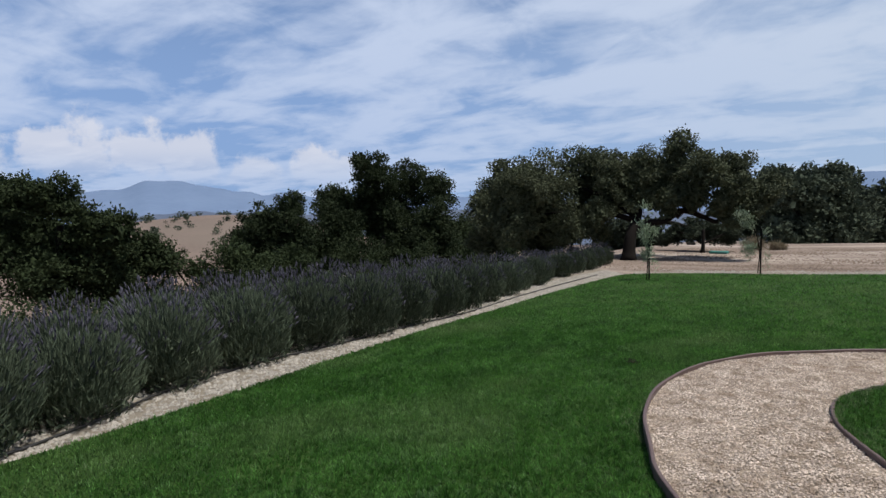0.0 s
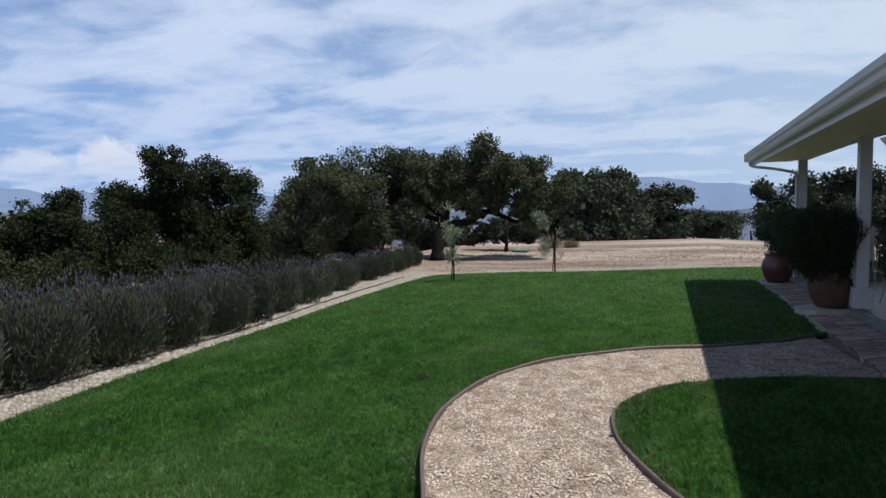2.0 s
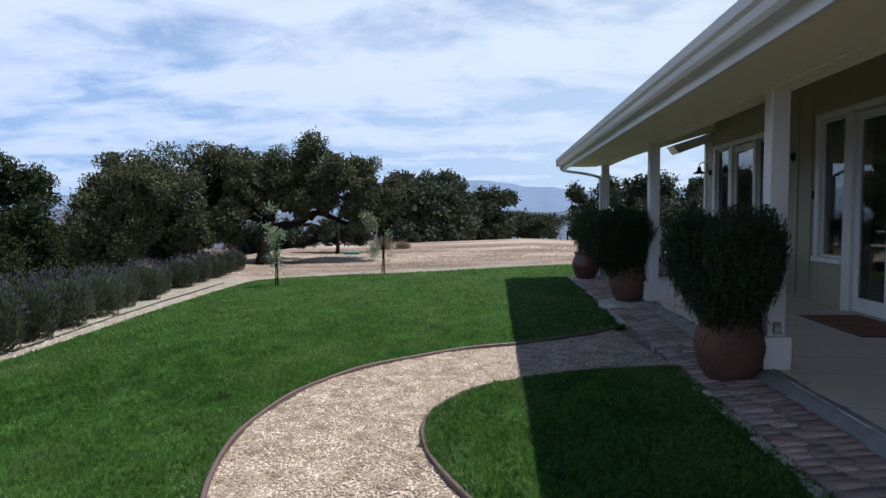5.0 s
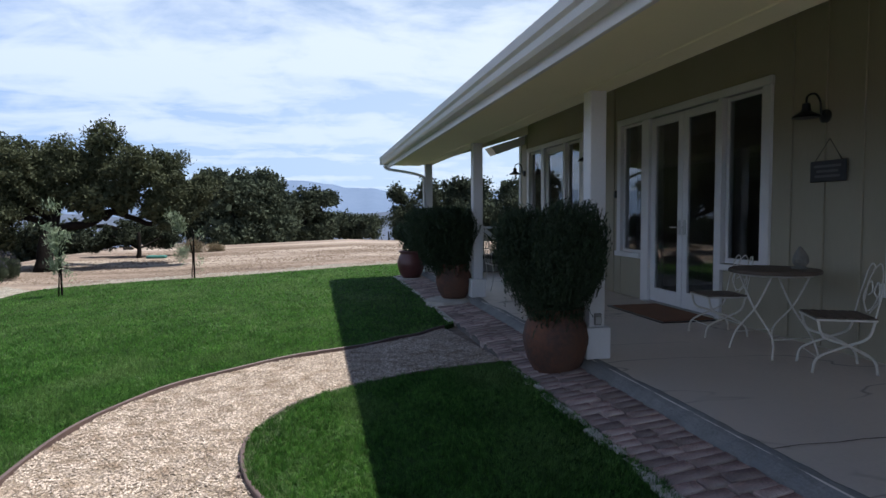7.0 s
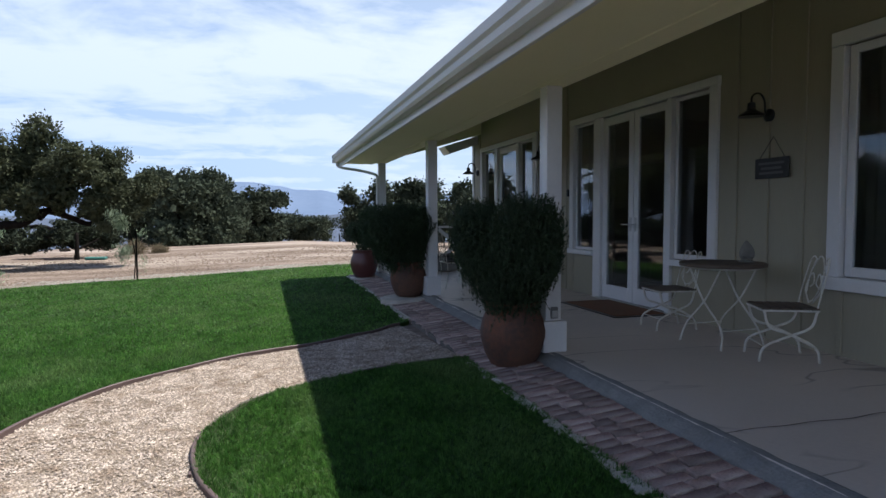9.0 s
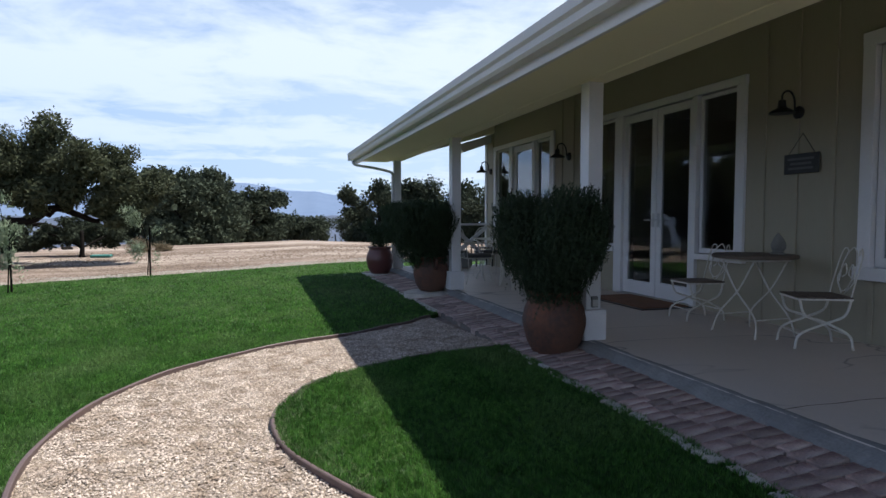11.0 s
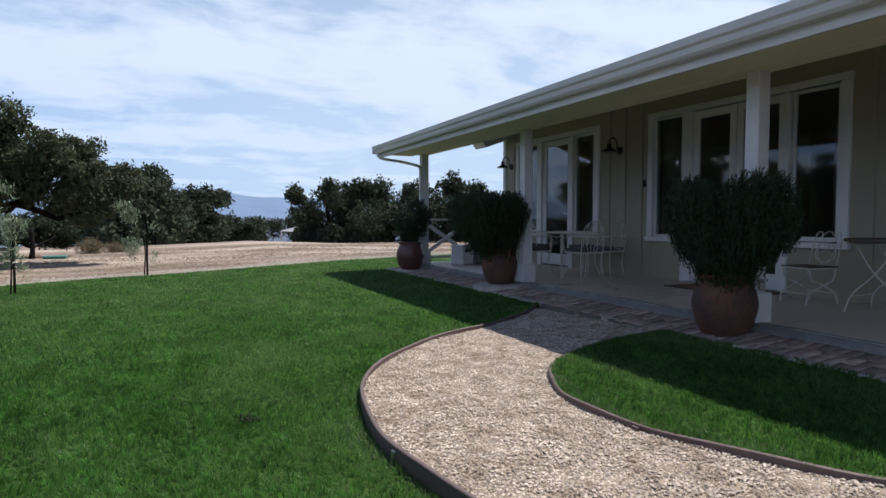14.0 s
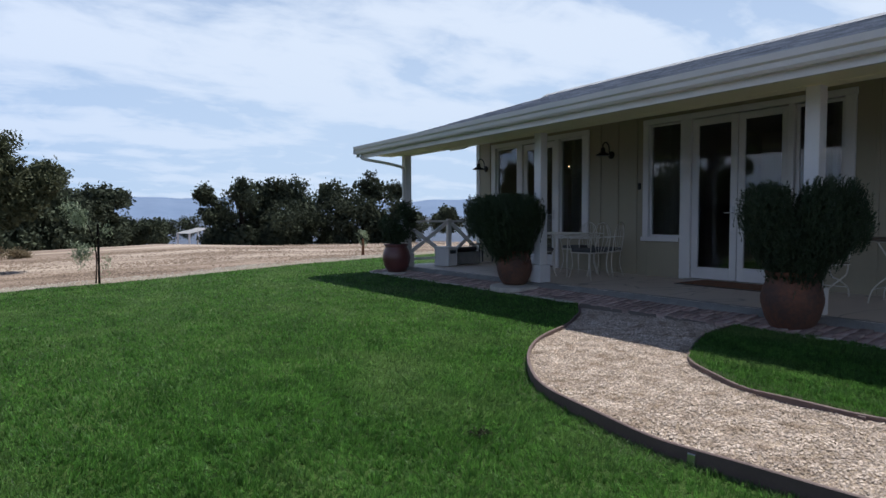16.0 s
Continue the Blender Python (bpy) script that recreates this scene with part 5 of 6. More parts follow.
chand = thing("chandelier", pose(6.6, 13.6, 2.25), "small chandelier with warm lit bulbs indoors", "chandelier")
part("rod", tube([(0, 0, 0.65), (0, 0, 0)], 0.012, 6), M_BLACK, chand)
part("ring", tube([(0.3 * math.cos(k * math.pi / 12), 0.3 * math.sin(k * math.pi / 12), 0) for k in range(25)], 0.012, 6), M_BLACK, chand)
for k in range(6):
    part("bulb", lathe([(0.006, 0), (0.016, 0.015), (0.013, 0.035), (0.004, 0.05)], 8), M_BULB, chand, "warm lit bulb", m=pose(0.3 * math.cos(k * math.pi / 3), 0.3 * math.sin(k * math.pi / 3), 0.01))

# ---- lavender ----
def lavender(seed, m):
    r = np.random.default_rng(seed)
    root = thing("lavender_bush", m, "rounded grey-green lavender bush with faded purple spikes", "lavender", "lavender row")
    n = 9400
    d = r.normal(size=(n, 3))
    d[:, 2] = np.abs(d[:, 2]) * 1.15 - 0.42
    d /= (np.abs(d) ** 2.5).sum(1)[:, None] ** 0.4
    lumpy = 1 + 0.10 * np.sin(5 * np.arctan2(d[:, 1], d[:, 0]) + seed) * np.sin(4 * d[:, 2] + seed)
    reach = (0.45 + 0.55 * r.random(n) ** 0.6) * lumpy
    c = d * np.array([0.50, 0.50, 0.42]) * reach[:, None] + np.array([0, 0, 0.26])
    c[:, :2] *= (0.84 + 0.30 * np.clip(c[:, 2:], 0, 0.6))
    c[:, 2] = np.maximum(c[:, 2], 0.02 + 0.05 * r.random(n))
    way = d * np.array([0.45, 0.45, 0.3]) + r.normal(size=(n, 3)) * 0.26 + np.array([0, 0, 0.9])
    way /= np.linalg.norm(way, axis=1)[:, None]
    size = (0.022 + 0.038 * r.random(n))[:, None]
    w = np.cross(way, r.normal(size=(n, 3)))
    w /= np.linalg.norm(w, axis=1)[:, None]
    w *= 0.0028 + 0.0028 * r.random((n, 1))
    v = np.stack([c - way * size, c + w, c + way * size, c - w], 1).reshape(-1, 3)
    i = np.arange(n)[:, None] * 4
    f = np.concatenate([i + [0, 1, 2], i + [0, 2, 3]], 1).reshape(-1, 3)
    foot_v, foot_f = leaf_cloud([(0, 0, 0.16, 0.40, 0.40, 0.20), (0, 0, 0.34, 0.38, 0.38, 0.22)], 1500, 0.075, r, shell=0.3, slim=0.35, up=0.9, edge=1.0)
    foot_v[:, 2] = np.maximum(foot_v[:, 2], 0.005)
    raw("foliage", np.concatenate([v, foot_v]), np.concatenate([f, foot_f + len(v)]), M_LAVLEAF, root)
    k = 210
    a = r.uniform(0, 2 * math.pi, k)
    t = np.sqrt(r.random(k))
    e = np.column_stack([np.cos(a) * t * 0.52, np.sin(a) * t * 0.52, 0.50 + 0.34 * np.sqrt(np.clip(1 - (t * 0.9) ** 2, 0, 1)) * (0.8 + 0.35 * r.random(k)) - 0.26 * t ** 2])
    b = e * np.array([0.62, 0.62, 0.55])
    d = e - b
    d /= np.linalg.norm(d, axis=1)[:, None]
    w = np.cross(d, r.normal(size=(k, 3)))
    w /= np.linalg.norm(w, axis=1)[:, None]
    w2 = np.cross(d, w)
    j = np.arange(k)[:, None] * 3
    sv_ = np.stack([b - w * 0.0025, b + w * 0.0025, e], 1).reshape(-1, 3)
    raw("stalk_tuft", sv_, j + np.array([0, 1, 2]), M_LAVLEAF, root)["kind"] = "stuff"
    tip = e + d * 0.05
    lo = e - d * 0.02
    mid = e + d * 0.012
    g = 0.0085
    v = np.stack([lo, mid + w * g, mid + w2 * g, mid - w * g, mid - w2 * g, tip], 1).reshape(-1, 3)
    i = np.arange(k)[:, None] * 6
    f = np.concatenate([i + q for q in ([0, 2, 1], [0, 3, 2], [0, 4, 3], [0, 1, 4], [5, 1, 2], [5, 2, 3], [5, 3, 4], [5, 4, 1])], 1).reshape(-1, 3)
    raw("bloom", v, f, M_LAVFLOWER, root, "faded purple flower spikes")["kind"] = "stuff"
    return root


ROW = [(-2.5, -5.0), (1.7, -5.10), (2.5, -5.36), (3.75, -5.76), (5.5, -5.82), (7.0, -5.84), (9.0, -6.10), (11.3, -6.7), (14.0, -7.3), (16.0, -7.45), (18.2, -7.7), (20.8, -8.2)]
protos = []
rl = random.Random(5)


def row_x(y):
    for (ya, xa), (yb, xb) in zip(ROW, ROW[1:]):
        if ya <= y <= yb:
            return xa + (xb - xa) * (y - ya) / (yb - ya)
    return ROW[-1][1]


yy = -1.6
count = 0
while yy < 20.5:
    for back_ in (0, 1):
        if back_ and yy > 9:
            continue
        lx, ly = row_x(yy) - back_ * 1.0 + rl.uniform(-0.06, 0.06), yy + back_ * 0.45 + rl.uniform(-0.06, 0.06)
        m = pose(lx, ly, float(lawn_height(lx, ly)) - 0.025, 0, 0, rl.uniform(0, 360))
        if len(protos) < 4:
            ob = lavender(20 + len(protos), m)
            protos.append(ob)
        else:
            ob = copy_thing(protos[count % 4], m)
        k = rl.uniform(1.0, 1.17) * (1.0 if yy < 9 else 0.9 if yy < 13 else 0.78)
        ob.scale = (k, k, k * rl.uniform(0.95, 1.05))
        count += 1
    yy += 0.94 + (0.16 if yy > 9 else 0)


# ---- trees ----
def crown_blobs(r, parts, lumps):
    """Small tufts over the skin of each round mass (x, y, z, radius)."""
    out = []
    for cx, cy, cz, rad in parts:
        out.append((cx, cy, cz, rad * 0.8, rad * 0.8, rad * 0.7))
        for _ in range(lumps):
            d = r.normal(size=3)
            d /= np.linalg.norm(d)
            k = rad * (0.2 + 0.22 * r.random())
            out.append((cx + d[0] * rad * 0.85, cy + d[1] * rad * 0.85, cz + d[2] * rad * 0.78, k * 1.15, k * 1.15, k * 0.85))
    return out


def tree(name, base, trunk, limbs, parts, count, leaf, mat_, label, seed, lumps=12, category="oak", group=""):
    """Tapered trunk with limbs, and a crown of separate leaves with gaps. Positions are relative to the base."""
    r = np.random.default_rng(seed)
    root = thing(name, pose(*base), label, category, group)
    line = arc(trunk[0], 5)
    bole = part("trunk", tube(line, np.interp(np.linspace(0, 1, len(line)), [0, 0.12, 1], [trunk[1] * 1.35, trunk[1], trunk[2]]).tolist(), 12), M_BARK, root, smooth=True)
    for pts, r0, r1 in limbs:
        line = arc(pts, 6)
        part("limb", tube(line, np.linspace(r0, r1, len(line)).tolist(), 8), M_BARK, bole, smooth=True)
    v, f = leaf_cloud(crown_blobs(r, parts, lumps), count, leaf, r, shell=0.3, slim=0.55, up=0.15)
    cv, cf = leaf_cloud([(x, y, z, q * 0.66, q * 0.66, q * 0.58) for x, y, z, q in parts], int(count * 0.14), leaf * 2.0, r, shell=0.2, slim=0.7, up=0.0, edge=1.0)
    raw("crown", np.concatenate([v, cv]), np.concatenate([f, cf + len(v)]), mat_, root)
    return root


tree("oak_tree", (-7.93, 22.1, -0.36), ([(0, 0, 0), (0.03, 0.11, 0.85), (0.11, 0.56, 1.58), (0.0, 1.36, 2.71)], 0.23, 0.12),
     [([(0.06, 0.34, 1.13), (0.5, 0.5, 1.36), (1.0, 0.9, 1.44), (1.5, 1.2, 1.80), (2.05, 1.62, 1.62), (2.55, 1.9, 1.40), (2.85, 2.0, 1.74), (3.3, 2.3, 2.3)], 0.15, 0.05),
      ([(1.36, 1.13, 1.58), (1.69, 1.58, 2.03), (2.15, 2.26, 2.71)], 0.1, 0.03),
      ([(0.06, 0.68, 1.58), (-1.02, 0.79, 2.26), (-2.49, 0.79, 2.82)], 0.15, 0.05),
      ([(0.11, 1.02, 2.03), (0.56, 1.58, 2.94), (1.13, 1.13, 3.84)], 0.11, 0.03),
      ([(0.0, 0.56, 1.47), (-1.36, 0.11, 1.81), (-3.62, -0.56, 1.69)], 0.11, 0.03)],
     [(-5.31, -1.13, 2.15, 0.96), (-4.07, -1.58, 1.36, 1.1), (-4.63, -0.68, 3.05, 0.96), (-3.05, -1.13, 2.71, 1.34), (-3.39, 1.02, 1.47, 1.3), (-2.37, 1.24, 3.39, 1.22), (-2.26, 2.03, 2.26, 1.32), (-0.68, 0.45, 3.05, 0.99), (0.11, 1.24, 3.28, 1.08), (1.47, 1.13, 4.07, 0.68), (0.68, 2.71, 3.16, 1.08), (2.49, 0.9, 3.05, 0.9), (2.82, 2.71, 3.28, 0.9), (3.16, 2.71, 2.37, 0.85), (-5.76, -0.68, 0.68, 0.81), (-3.84, 0.45, 0.45, 0.81), (-0.11, 0.45, 2.37, 0.68), (-1.47, -0.45, 1.36, 0.51), (1.5, 1.1, 2.4, 0.5), (3.3, 2.4, 1.9, 0.5), (0.6, 0.8, 2.3, 0.5), (1.3, 0.5, 2.25, 0.42), (2.1, 0.9, 2.3, 0.45), (2.9, 1.1, 2.0, 0.45), (3.4, 1.3, 1.6, 0.42), (3.8, 1.5, 1.9, 0.55), (4.2, 1.6, 2.5, 0.6), (3.3, 1.2, 2.6, 0.6), (-1.1, -0.3, 1.8, 0.62), (-1.9, -0.6, 1.2, 0.7), (-2.6, -0.4, 0.9, 0.7), (-1.2, 0.1, 1.0, 0.45), (-3.0, 0.6, 1.0, 0.8), (1.8, 1.4, 1.98, 0.32), (2.5, 1.8, 1.75, 0.26), (1.1, 0.9, 1.82, 0.32), (3.0, 1.6, 1.4, 0.3)],
     135000, 0.098, M_OAK, "spreading old oak with dark trunk and low limbs", 3, 16)
tree("oak_tree", (-24.5, 27.0, ground_height(-24.5, 27)), ([(0, 0, 0), (0.1, 0.2, 1.6), (-0.4, 0.8, 4.0)], 0.32, 0.12),
     [([(0, 0.2, 1.6), (-0.8, 1.4, 3.0), (-1.2, 2.0, 4.6)], 0.13, 0.05), ([(0, 0.2, 1.5), (-1.5, -1.2, 2.4), (-2.4, -2.4, 3.2)], 0.13, 0.05)],
     [(x - 23 + 24.5, y + 25 - 27, z - ground_height(-24.5, 27), r_) for x, y, z, r_ in ((-6.4, -2.5, 0.8, 1.5), (-5.8, -2.4, -0.8, 1.7), (-5.6, -1.3, 1.7, 1.1), (-3.9, -0.8, -0.5, 2.0), (-4.6, 1.3, 2.2, 1.3), (-3.7, 0.9, 0.9, 1.9), (-2.4, 2.7, 3.7, 1.4), (-3.2, 2.8, 2.1, 1.7), (-2.5, 4.1, 1.0, 2.5), (-1.8, 4.9, 3.1, 1.6), (0.2, 5.2, 2.9, 1.3), (1.6, 3.3, 0.7, 1.8), (-0.6, 2.3, -1.3, 1.8), (-1.5, -0.4, -1.1, 1.7), (2.7, 3.6, -0.6, 1.3), (-1.8, 0.9, 4.3, 0.7), (-7.0, -3.2, -0.5, 1.4), (-6.4, -3.6, -1.8, 1.6), (-4.4, -2.4, -2.0, 1.8), (-2.4, -0.6, -2.4, 1.8), (-5.2, -1.8, 0.4, 1.5))],
     110000, 0.145, M_SLOPEOAK, "dark round-headed oak on the slope below", 4, 14)
tree("oak_tree", (-24.0, 9.5, ground_height(-24, 9.5)), ([(0, 0, 0), (0.1, 0, 2.0), (0, 0.2, 5.0)], 0.3, 0.12),
     [([(0, 0, 2), (1, 0.8, 4), (1.5, 1.5, 5)], 0.15, 0.05)],
     [(x, y - 0.5, z - ground_height(-24, 9.5), r_) for x, y, z, r_ in ((-4.0, -1.4, 2.1, 1.85), (-1.8, -0.9, 1.8, 1.23), (0.1, -0.4, 2.0, 0.92), (0.0, 0.5, 2.1, 0.85), (-3.1, 1.0, 0.6, 1.84), (1.2, 1.0, 1.2, 0.81), (1.7, 1.7, 0.8, 0.9), (0.2, 3.5, 0.1, 0.88), (-0.3, 1.6, -0.2, 1.21), (0.9, 3.8, -0.4, 0.72), (-0.4, -2.0, 0.4, 1.62), (-0.6, 3.1, -0.5, 1.0), (0.0, 0.5, -0.8, 1.7), (0.4, 2.4, -1.4, 1.4))],
     76000, 0.13, M_SLOPEOAK, "broad dark oak on the slope beside the lavender", 6, 14)
tree("oak_tree", (-6.74, 27.66, -0.36), ([(0, 0, 0), (0.03, 0, 0.44), (0, 0.13, 1.02)], 0.09, 0.05),
     [([(0, 0, 0.38), (0.64, 0.51, 0.76), (1.02, 0.76, 1.02)], 0.04, 0.02), ([(0, 0, 0.38), (-0.76, 0.51, 0.76), (-1.27, 0.64, 0.89)], 0.04, 0.02)],
     [(-1.4, 0.89, 0.79, 0.53), (-0.64, 1.02, 1.02, 0.57), (0.13, 0.89, 0.95, 0.57), (0.83, 1.02, 0.83, 0.53), (-0.38, 0.38, 0.79, 0.44), (-1.91, 1.02, 0.51, 0.38)],
     17000, 0.085, M_FARLEAF, "low spreading young oak beyond the big oak", 8)
FAR = "trees beyond the bare ground"


def grove(base, parts, count, leaf, seed, label):
    x, y = base
    z = ground_height(x, y) - 0.1
    top = max(p[2] for p in parts)
    tree("oak_tree", (x, y, z), ([(0, 0, 0), (0.2, 0.1, (top - z) * 0.4), (0.1, 0.3, (top - z) * 0.75)], 0.24 if count > 12000 else 0.08, 0.08 if count > 12000 else 0.03),
         [([(0.1, 0, 1.0), (p[0] * 0.5, p[1] * 0.5, 1.2 + (p[2] - z) * 0.3), (p[0], p[1], p[2] - z)], 0.09, 0.03) for p in parts[:3]],
         [(p[0], p[1], p[2] - z, p[3]) for p in parts] + [(p[0] * 0.9, p[1] * 0.9 - 0.3, 0.6, min(1.0, p[3])) for p in parts[:5] if count > 12000], int(count * (1.35 if x < -15 else 0.85)), leaf * (0.66 if x < -15 else 0.95), M_SLOPEOAK if x < -15 else M_FARLEAF, label, seed, 12, "oak", FAR)


grove((-4.5, 46.5), [(-1.4, 1.1, 2.8, 1.66), (0.0, 1.3, 3.4, 1.25), (1.3, 2.9, 3.3, 1.37), (0.0, -0.3, 1.3, 1.92), (-1.6, -0.9, 0.6, 1.78), (-3.1, 1.7, 3.1, 1.47), (-3.7, 0.8, 0.9, 1.86)], 30000, 0.24, 40, "dense dark green oak thicket beyond the bare ground")
grove((-1.0, 47.0), [(1.3, 0.7, 2.5, 0.91), (0.0, 0.2, 1.9, 1.43), (-1.4, -1.3, 1.7, 1.58), (1.0, 2.0, 0.7, 1.62), (2.2, 3.0, 2.5, 0.61), (-1.8, 1.4, 0.2, 1.68)], 20000, 0.24, 41, "dark oak with a leaning side branch")
grove((-4.5, 42.5), [(-1.2, -1.7, 2.8, 1.2), (-0.2, -0.4, 2.4, 1.39), (1.0, 1.5, 2.7, 1.53), (0.3, 0.2, 0.7, 1.56), (2.0, 0.7, 0.7, 1.77)], 22000, 0.24, 42, "dark green oak behind the old oak")
grove((8.0, 46.5), [(-1.8, 1.3, 2.6, 0.75), (-1.2, 0.9, 1.2, 1.24), (0.1, -0.6, 2.8, 1.13), (-2.2, 0.1, 3.1, 0.4), (1.8, 1.0, 1.0, 2.11)], 20000, 0.22, 43, "ragged dark oak at the edge of a thicket")
grove((11.5, 46.0), [(-1.2, 1.1, 3.0, 1.24), (0.3, 0.8, 2.9, 1.25), (0.5, -0.8, 1.2, 1.82), (2.6, -0.9, 2.8, 1.07), (-1.2, -1.7, 0.7, 1.76)], 22000, 0.22, 44, "dense dark green oak in a thicket")
grove((16.0, 43.5), [(-1.9, -1.2, 1.6, 1.55), (1.2, 1.4, 3.3, 1.19), (1.9, -0.4, 3.0, 0.99), (-0.1, -1.5, 0.8, 1.78), (1.1, -3.7, 1.2, 1.54)], 22000, 0.22, 45, "tall dark oak in a thicket")
grove((29.5, 53.0), [(0, 0, 1.6, 0.9), (0.7, 0.3, 0.8, 1.1), (-0.7, 0.1, 0.6, 1.1)], 7000, 0.22, 46, "single oak seen past the porch")
grove((4.0, 62.0), [(-1.3, -0.5, 0.4, 1.35), (0.7, -0.8, -0.1, 1.35), (-2.6, 1.5, 0.2, 1.24), (-0.6, 2.1, -0.5, 1.3)], 12000, 0.26, 47, "low brush in the dip past the bare ground")
grove((-32.0, 27.5), [(-3.4, -3.8, -3.0, 1.5), (-1.6, -1.8, -2.3, 1.5), (0.2, 0.2, -2.5, 1.6), (1.8, 2.2, -2.1, 1.5), (3.2, 3.9, -2.4, 1.4), (-2.4, -3.0, -4.2, 1.6), (0.6, 0.4, -4.2, 1.8)], 22000, 0.2, 50, "dark rounded oaks lower on the slope")
grove((-27.0, 18.0), [(q * 0.55, q * 0.83, -1.0 + 0.35 * math.sin(q * 1.7), 1.2) for q in (-5.4, -3.8, -2.2, -0.7, 0.8, 2.3, 3.8)] + [(-1.6, -2.2, -2.6, 1.4), (0.6, 1.0, -2.6, 1.4)], 20000, 0.17, 51, "dark brushy oak behind the lavender")
grove((-30.5, 35.0), [(-3.0, -1.5, -0.5, 2.0), (-0.5, 0.0, 0.2, 2.1), (2.2, 1.4, 0.0, 2.0), (4.4, 2.6, -0.4, 1.8), (0.6, -0.2, -2.4, 2.2), (3.4, 1.2, -2.4, 2.0)], 16000, 0.24, 52, "dark oaks filling the slope behind")
grove((-22.5, 34.5), [(-2.6, -0.6, -0.4, 1.7), (-0.4, 0.0, 0.0, 1.7), (1.8, 0.8, -0.2, 1.7), (3.8, 1.6, -0.6, 1.5), (0.2, -0.4, -1.9, 1.8)], 15000, 0.22, 53, "dark oaks lower down behind the old oak")
grove((-19.5, 24.5), [(-1.6, -1.4, -1.3, 1.0), (0.0, 0.0, -1.0, 1.1), (1.6, 1.5, -0.9, 1.0), (-0.6, -1.0, -2.0, 1.1), (3.2, 3.0, -0.8, 1.1)], 13000, 0.17, 54, "low dark oak scrub at the slope edge")
grove((11.0, 98.0), [(-4.6, 0.0, -0.2, 1.7), (-1.6, 0.6, 0.1, 1.7), (1.6, 0.0, -0.3, 1.8), (4.6, 0.8, 0.0, 1.8), (-7.4, 1.0, -0.1, 1.8)], 12500, 0.26, 55, "low dark brush between two thickets")
grove((-9.0, 34.0), [(-2.4, 0.0, -0.2, 1.1), (-4.0, 0.2, -0.3, 1.3)], 12500, 0.2, 48, "low dark brush behind the old oak")


# brush that covers the slope below the lavender
bv, bf, bt = [], [], 0
rbush = np.random.default_rng(17)
for i in range(450):
    x, y = rbush.uniform(-80, -13), rbush.uniform(-14, 75)
    if i < 75:
        x, y = rbush.uniform(-17, -10.5), rbush.uniform(-4, 17)
    elif math.hypot(x + 24, y - 9) < 3 or (x > -17 and y > 18):
        continue
    k = rbush.uniform(0.8, 2.0) if i >= 75 else rbush.uniform(0.35, 0.65)
    v, f = leaf_cloud([(x, y, ground_height(x, y) + k * 0.4, k * 1.3, k * 1.3, k * 0.75)], 620 if i < 75 else 620 if x > -32 else 90, 0.06 if i < 75 else 0.09 if x > -32 else 0.30, rbush, 0.3, 0.6)
    bv.append(v)
    bf.append(f + bt)
    bt += len(v)
tagged(raw("hillside_brush", np.concatenate(bv), np.concatenate(bf), M_SLOPEOAK), "dark green brush over the falling hillside", "brush", kind="stuff")


# young olive trees on the lawn
def sapling(x, y, h, seed, lean):
    r = np.random.default_rng(seed)
    root = thing("olive_sapling", pose(x, y, float(lawn_height(x, y)) - 0.01), "young olive sapling tied to a dark stake", "sapling", "young trees on the lawn")
    stake = part("stake", tube([(0.06, 0, -0.05), (0.06, 0, h * 0.78)], 0.022, 6), M_BARK, root, "dark wooden stake")
    part("trunk", tube(arc([(0, 0, 0), (0.02, 0.02, h * 0.4), (lean * 0.3, 0, h * 0.75), (lean, 0, h)], 4), [0.014] * 6 + [0.01] * 4 + [0.006] * 3, 6), M_BARK, root)
    part("tie", tube([(0.03 + 0.045 * math.cos(k), 0.03 * math.sin(k), h * 0.5) for k in [i * 0.7 for i in range(10)]], 0.006, 5), M_BLACK, stake)
    blobs = [(lean * 0.7 + r.normal() * 0.07, r.normal() * 0.07, h * (0.36 + 0.64 * i / 9), 0.12, 0.12, 0.17) for i in range(10)] + [(0.2, 0, 0.25 * h, 0.06, 0.06, 0.2), (lean * 1.3, 0, h, 0.14, 0.10, 0.12), (-0.2, 0.05, 0.82 * h, 0.09, 0.08, 0.1), (0.2, -0.05, 0.7 * h, 0.09, 0.08, 0.1)]
    v, f = leaf_cloud(blobs, 1500, 0.085, r, shell=0.1, slim=0.2, up=1.0, edge=1.25)
    raw("crown", v, f, M_OLIVE, root)


sapling(-4.94, 15.03, 1.72, 11, -0.10)
sapling(-2.97, 17.85, 1.55, 12, -0.36)

# things on the bare ground
lid = part("valve_cover", box(-0.35, 0.35, -0.2, 0.2, 0, 0.1, 0.03), M_TEAL, m=pose(-6.0, 27.3, -0.33))
tagged(lid, "low teal plastic cover on the bare ground", "cover")
shed = thing("shelter", pose(12.2, 80.4, ground_height(12.2, 80.4), 0, 0, 20), "small grey-roofed open shelter among the trees", "shelter")
hs = -0.2 - ground_height(11.45, 80.4)
for k in range(4):
    part("roof_sheet", box(-1.5, 1.5, -1.5 + 0.75 * k, -0.77 + 0.75 * k, -0.03, 0.03, 0.01), M_SHEET, shed, "pale metal roof sheet", m=pose(0, 0, hs + 0.02 * (k % 2), 0, -12, 0))
for sx in (-1.3, 1.3):
    for sy in (-1.2, 1.2):
        part("post", box(sx - 0.08, sx + 0.08, sy - 0.08, sy + 0.08, 0, hs + sx * 0.21 - 0.05, 0), M_WHITE, shed)
part("side_panel", box(0.5, 1.28, -1.26, -1.20, 0.4, hs + 0.1, 0.01), M_SHEET, shed, "pale sheet side panel")


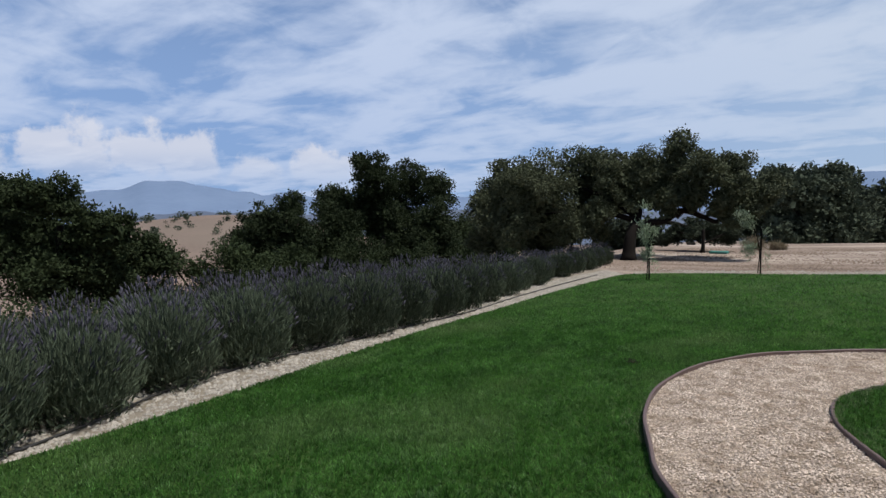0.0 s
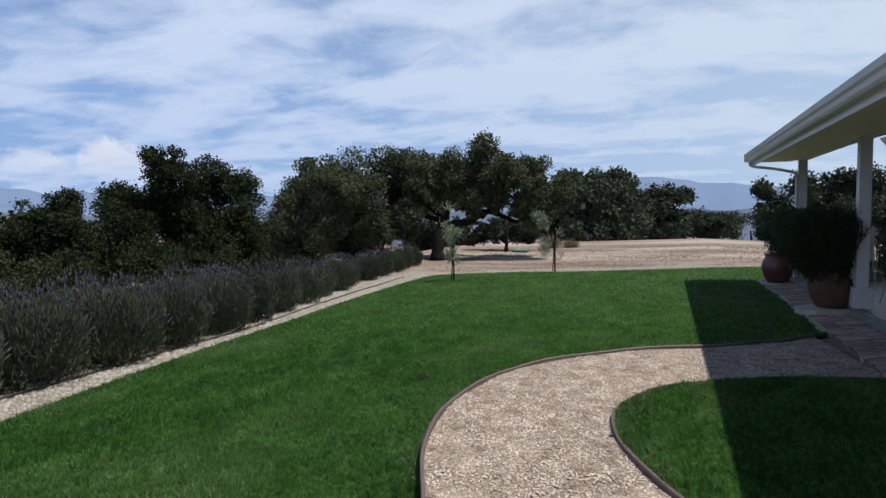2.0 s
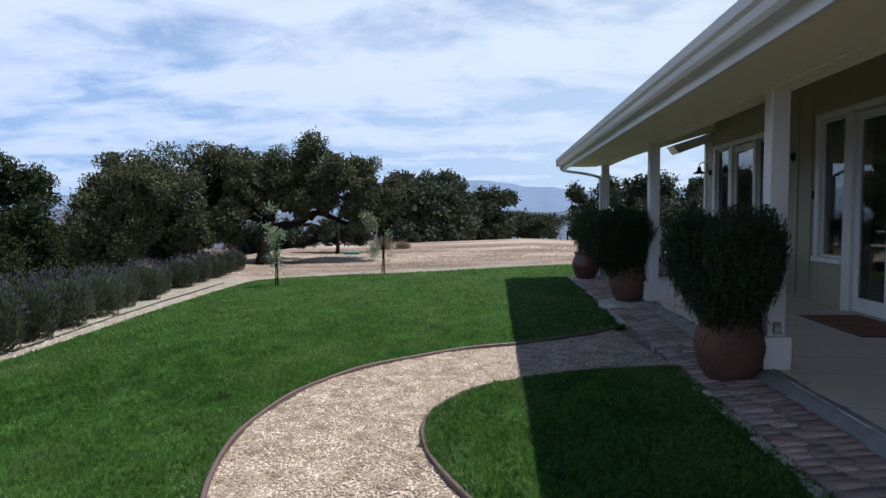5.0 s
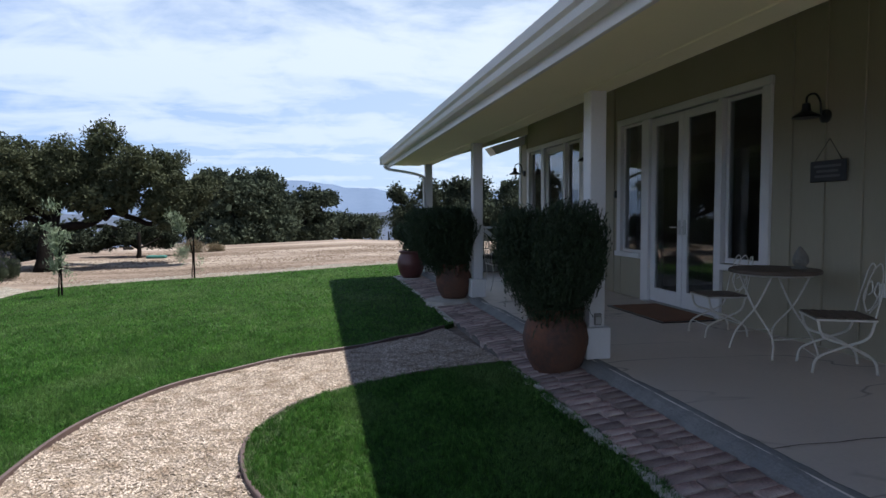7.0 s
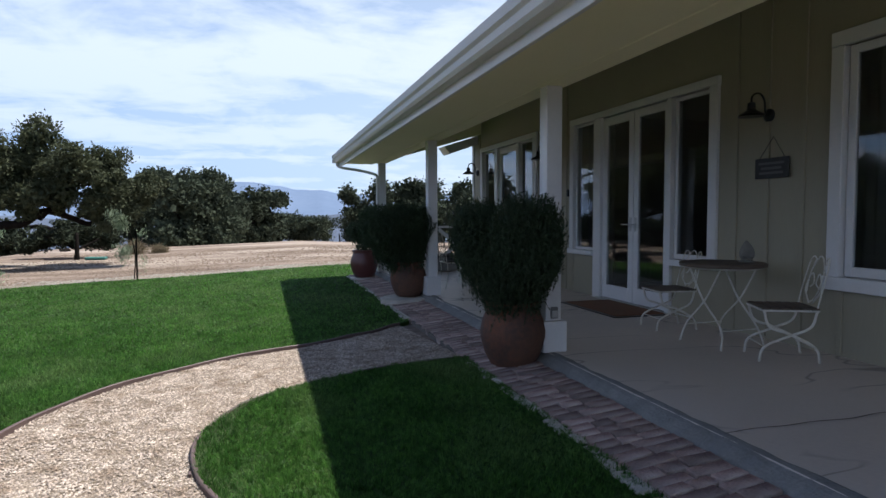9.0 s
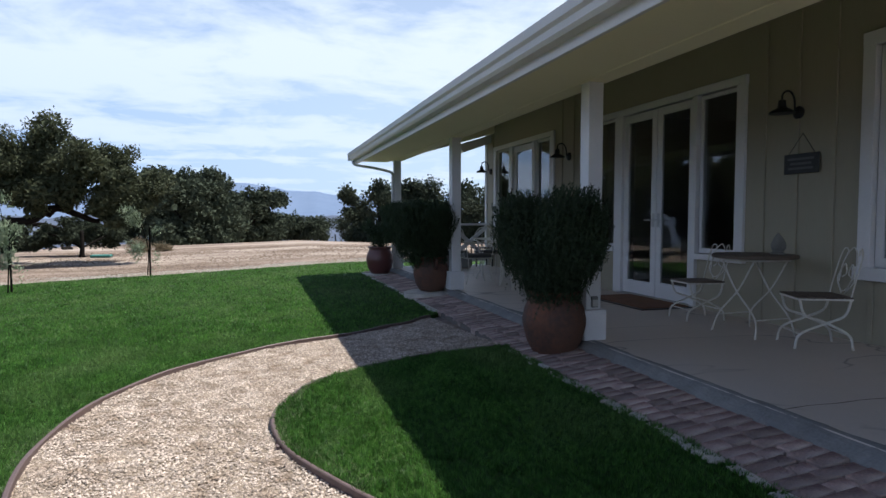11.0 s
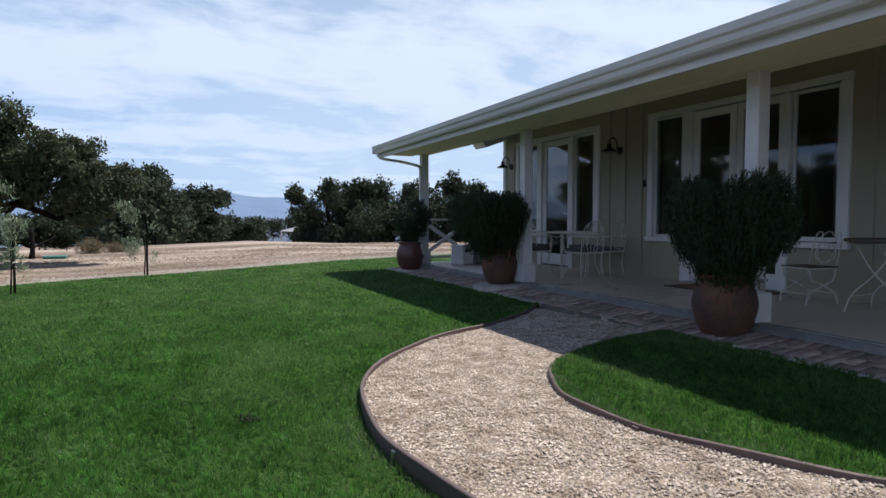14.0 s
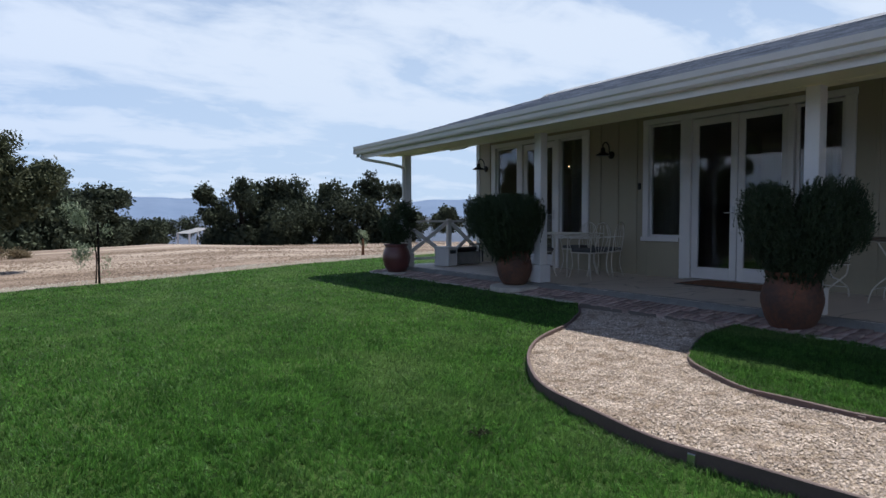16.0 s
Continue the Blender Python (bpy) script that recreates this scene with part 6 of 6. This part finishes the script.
def boulder(x, y, z, w, h, seed):
    bm = bmesh.new()
    bmesh.ops.create_icosphere(bm, subdivisions=3, radius=1)
    for v in bm.verts:
        k = 1 + 0.28 * noise.noise(v.co * 1.3 + Vector((seed, 0, 0))) + 0.1 * noise.noise(v.co * 3.5 + Vector((0, seed, 0)))
        v.co = Vector((v.co.x * w * k, v.co.y * w * 0.8 * k, v.co.z * h * k))
    tagged(part("boulder", bm, M_ROCK, m=pose(x, y, z, 0, 0, seed * 40), smooth=True), "pale weathered boulder on the slope by the oak", "boulder", "boulders by the oak")


for n_, (x, y, w, h) in enumerate(((-11.2, 20.2, 0.40, 0.32), (-10.4, 21.0, 0.3, 0.36), (-9.6, 21.4, 0.26, 0.3), (-11.9, 22.0, 0.45, 0.36), (-10.6, 23.3, 0.36, 0.4), (-9.2, 22.4, 0.22, 0.2), (-9.9, 24.2, 0.3, 0.36), (-19.6, 19.5, 0.8, 0.4))):
    boulder(x, y, ground_height(x, y) + h * (0.4 if n_ < 7 else 2.2), w * 0.8, h * 0.8, n_ + 1)


def dry_brush(x, y, w, h, seed):
    r = np.random.default_rng(seed)
    z = ground_height(x, y)
    root = thing("dry_bush", pose(x, y, z - 0.03), "pale dried-out bush at the edge of bare ground", "bush", "dry bushes")
    for k in range(5):
        part("stem", tube([(0, 0, 0), (r.normal() * w * 0.4, r.normal() * w * 0.4, h * 0.6)], 0.012, 5), M_BARK, root)
    v, f = leaf_cloud([(0, 0, h * 0.5, w, w, h * 0.55), (w * 0.4, 0, h * 0.35, w * 0.6, w * 0.6, h * 0.4)], 1500, 0.1, r, 0.2, 0.3, 0.6)
    raw("foliage", v, f, M_STRAW, root)


for n_, (x, y, w, h) in enumerate(((-5.3, 30.6, 0.55, 0.6), (-4.4, 31.0, 0.4, 0.35))):
    dry_brush(x, y, w, h, 70 + n_)

plant = thing("young_shrub", pose(4.6, 20.9, float(lawn_height(4.6, 20.9)) - 0.06), "small yellow-green shrub on a brown stem", "shrub")
part("stem", tube([(0, 0, 0), (0.01, 0, 0.3), (0, 0.01, 0.55)], [0.05, 0.045, 0.03], 8), M_COIR, plant)
v, f = leaf_cloud([(0, 0, 0.62, 0.17, 0.17, 0.22), (0.03, 0, 0.45, 0.12, 0.12, 0.14)], 900, 0.05, np.random.default_rng(5), 0.1, 0.4, 0.4)
raw("foliage", v, f, M_OLIVE, plant)

# far oaks dotted over the golden hill
pv, pf = [], []
rr = np.random.default_rng(99)
tot = 0
for i in range(520):
    a, d = rr.uniform(0, 2 * math.pi), rr.uniform(20, 330)
    x, y = -440 + d * math.cos(a), 290 + d * math.sin(a)
    if i >= 330:
        a, d = radians(rr.uniform(125, 172)), rr.uniform(160, 270)
        x, y = d * math.cos(a), d * math.sin(a)
    if math.hypot(x, y) < 160:
        continue
    s = rr.uniform(1.5, 3.3) * (1.0 if rr.random() < 0.85 else 1.7)
    v, f = leaf_cloud([(x, y, ground_height(x, y) + s * 0.5, s, s, s * 0.6)], 80, s * 0.34, rr, 0.3, 0.8)
    pv.append(v)
    pf.append(f + tot)
    tot += len(v)
woods = raw("far_oaks", np.concatenate(pv), np.concatenate(pf), M_FARLEAF)
tagged(woods, "scattered dark oaks over far golden hills", "far woods", kind="stuff")

# ---- bricks of the porch edge, last ----
bmesh_brick = bmesh.new()
merge(bmesh_brick, box(-0.1, 0.1, -0.05, 0.05, -0.06, 0, 0.005))
brick_mesh = bpy.data.meshes.new("brick")
bmesh_brick.to_mesh(brick_mesh)
bmesh_brick.free()
brick_mesh.materials.append(M_BRICK)
rb = random.Random(3)
yy = 0.5
while yy < 14.85:
    wide_ = rb.uniform(0.088, 0.112)
    joint = rb.uniform(1.95, 2.09)
    skew = rb.uniform(-4, 4)
    left = 1.785 + rb.uniform(-0.03, 0.02)
    runs = [(left, joint - 0.005), (joint + 0.005, 2.252)]
    if rb.random() < 0.4:
        cut = rb.uniform(1.92, 1.97)
        runs = [(left, cut - 0.005), (cut + 0.005, cut + 0.13), (cut + 0.14, 2.252)]
    for x0, x1 in runs:
        cx = (x0 + x1) / 2
        link_mesh("brick", brick_mesh, None, bricks, m=pose(cx, yy + wide_ / 2, 0.004 + (cx - 1.885) * 0.11 + rb.uniform(-0.008, 0.006), rb.uniform(-1.8, 1.8), -6.3 + rb.uniform(-1.5, 1.5), skew + rb.uniform(-2, 2)) @ Matrix.Diagonal(((x1 - x0) / 0.2, (wide_ - 0.006) / 0.1, 1, 1)))
    yy += wide_
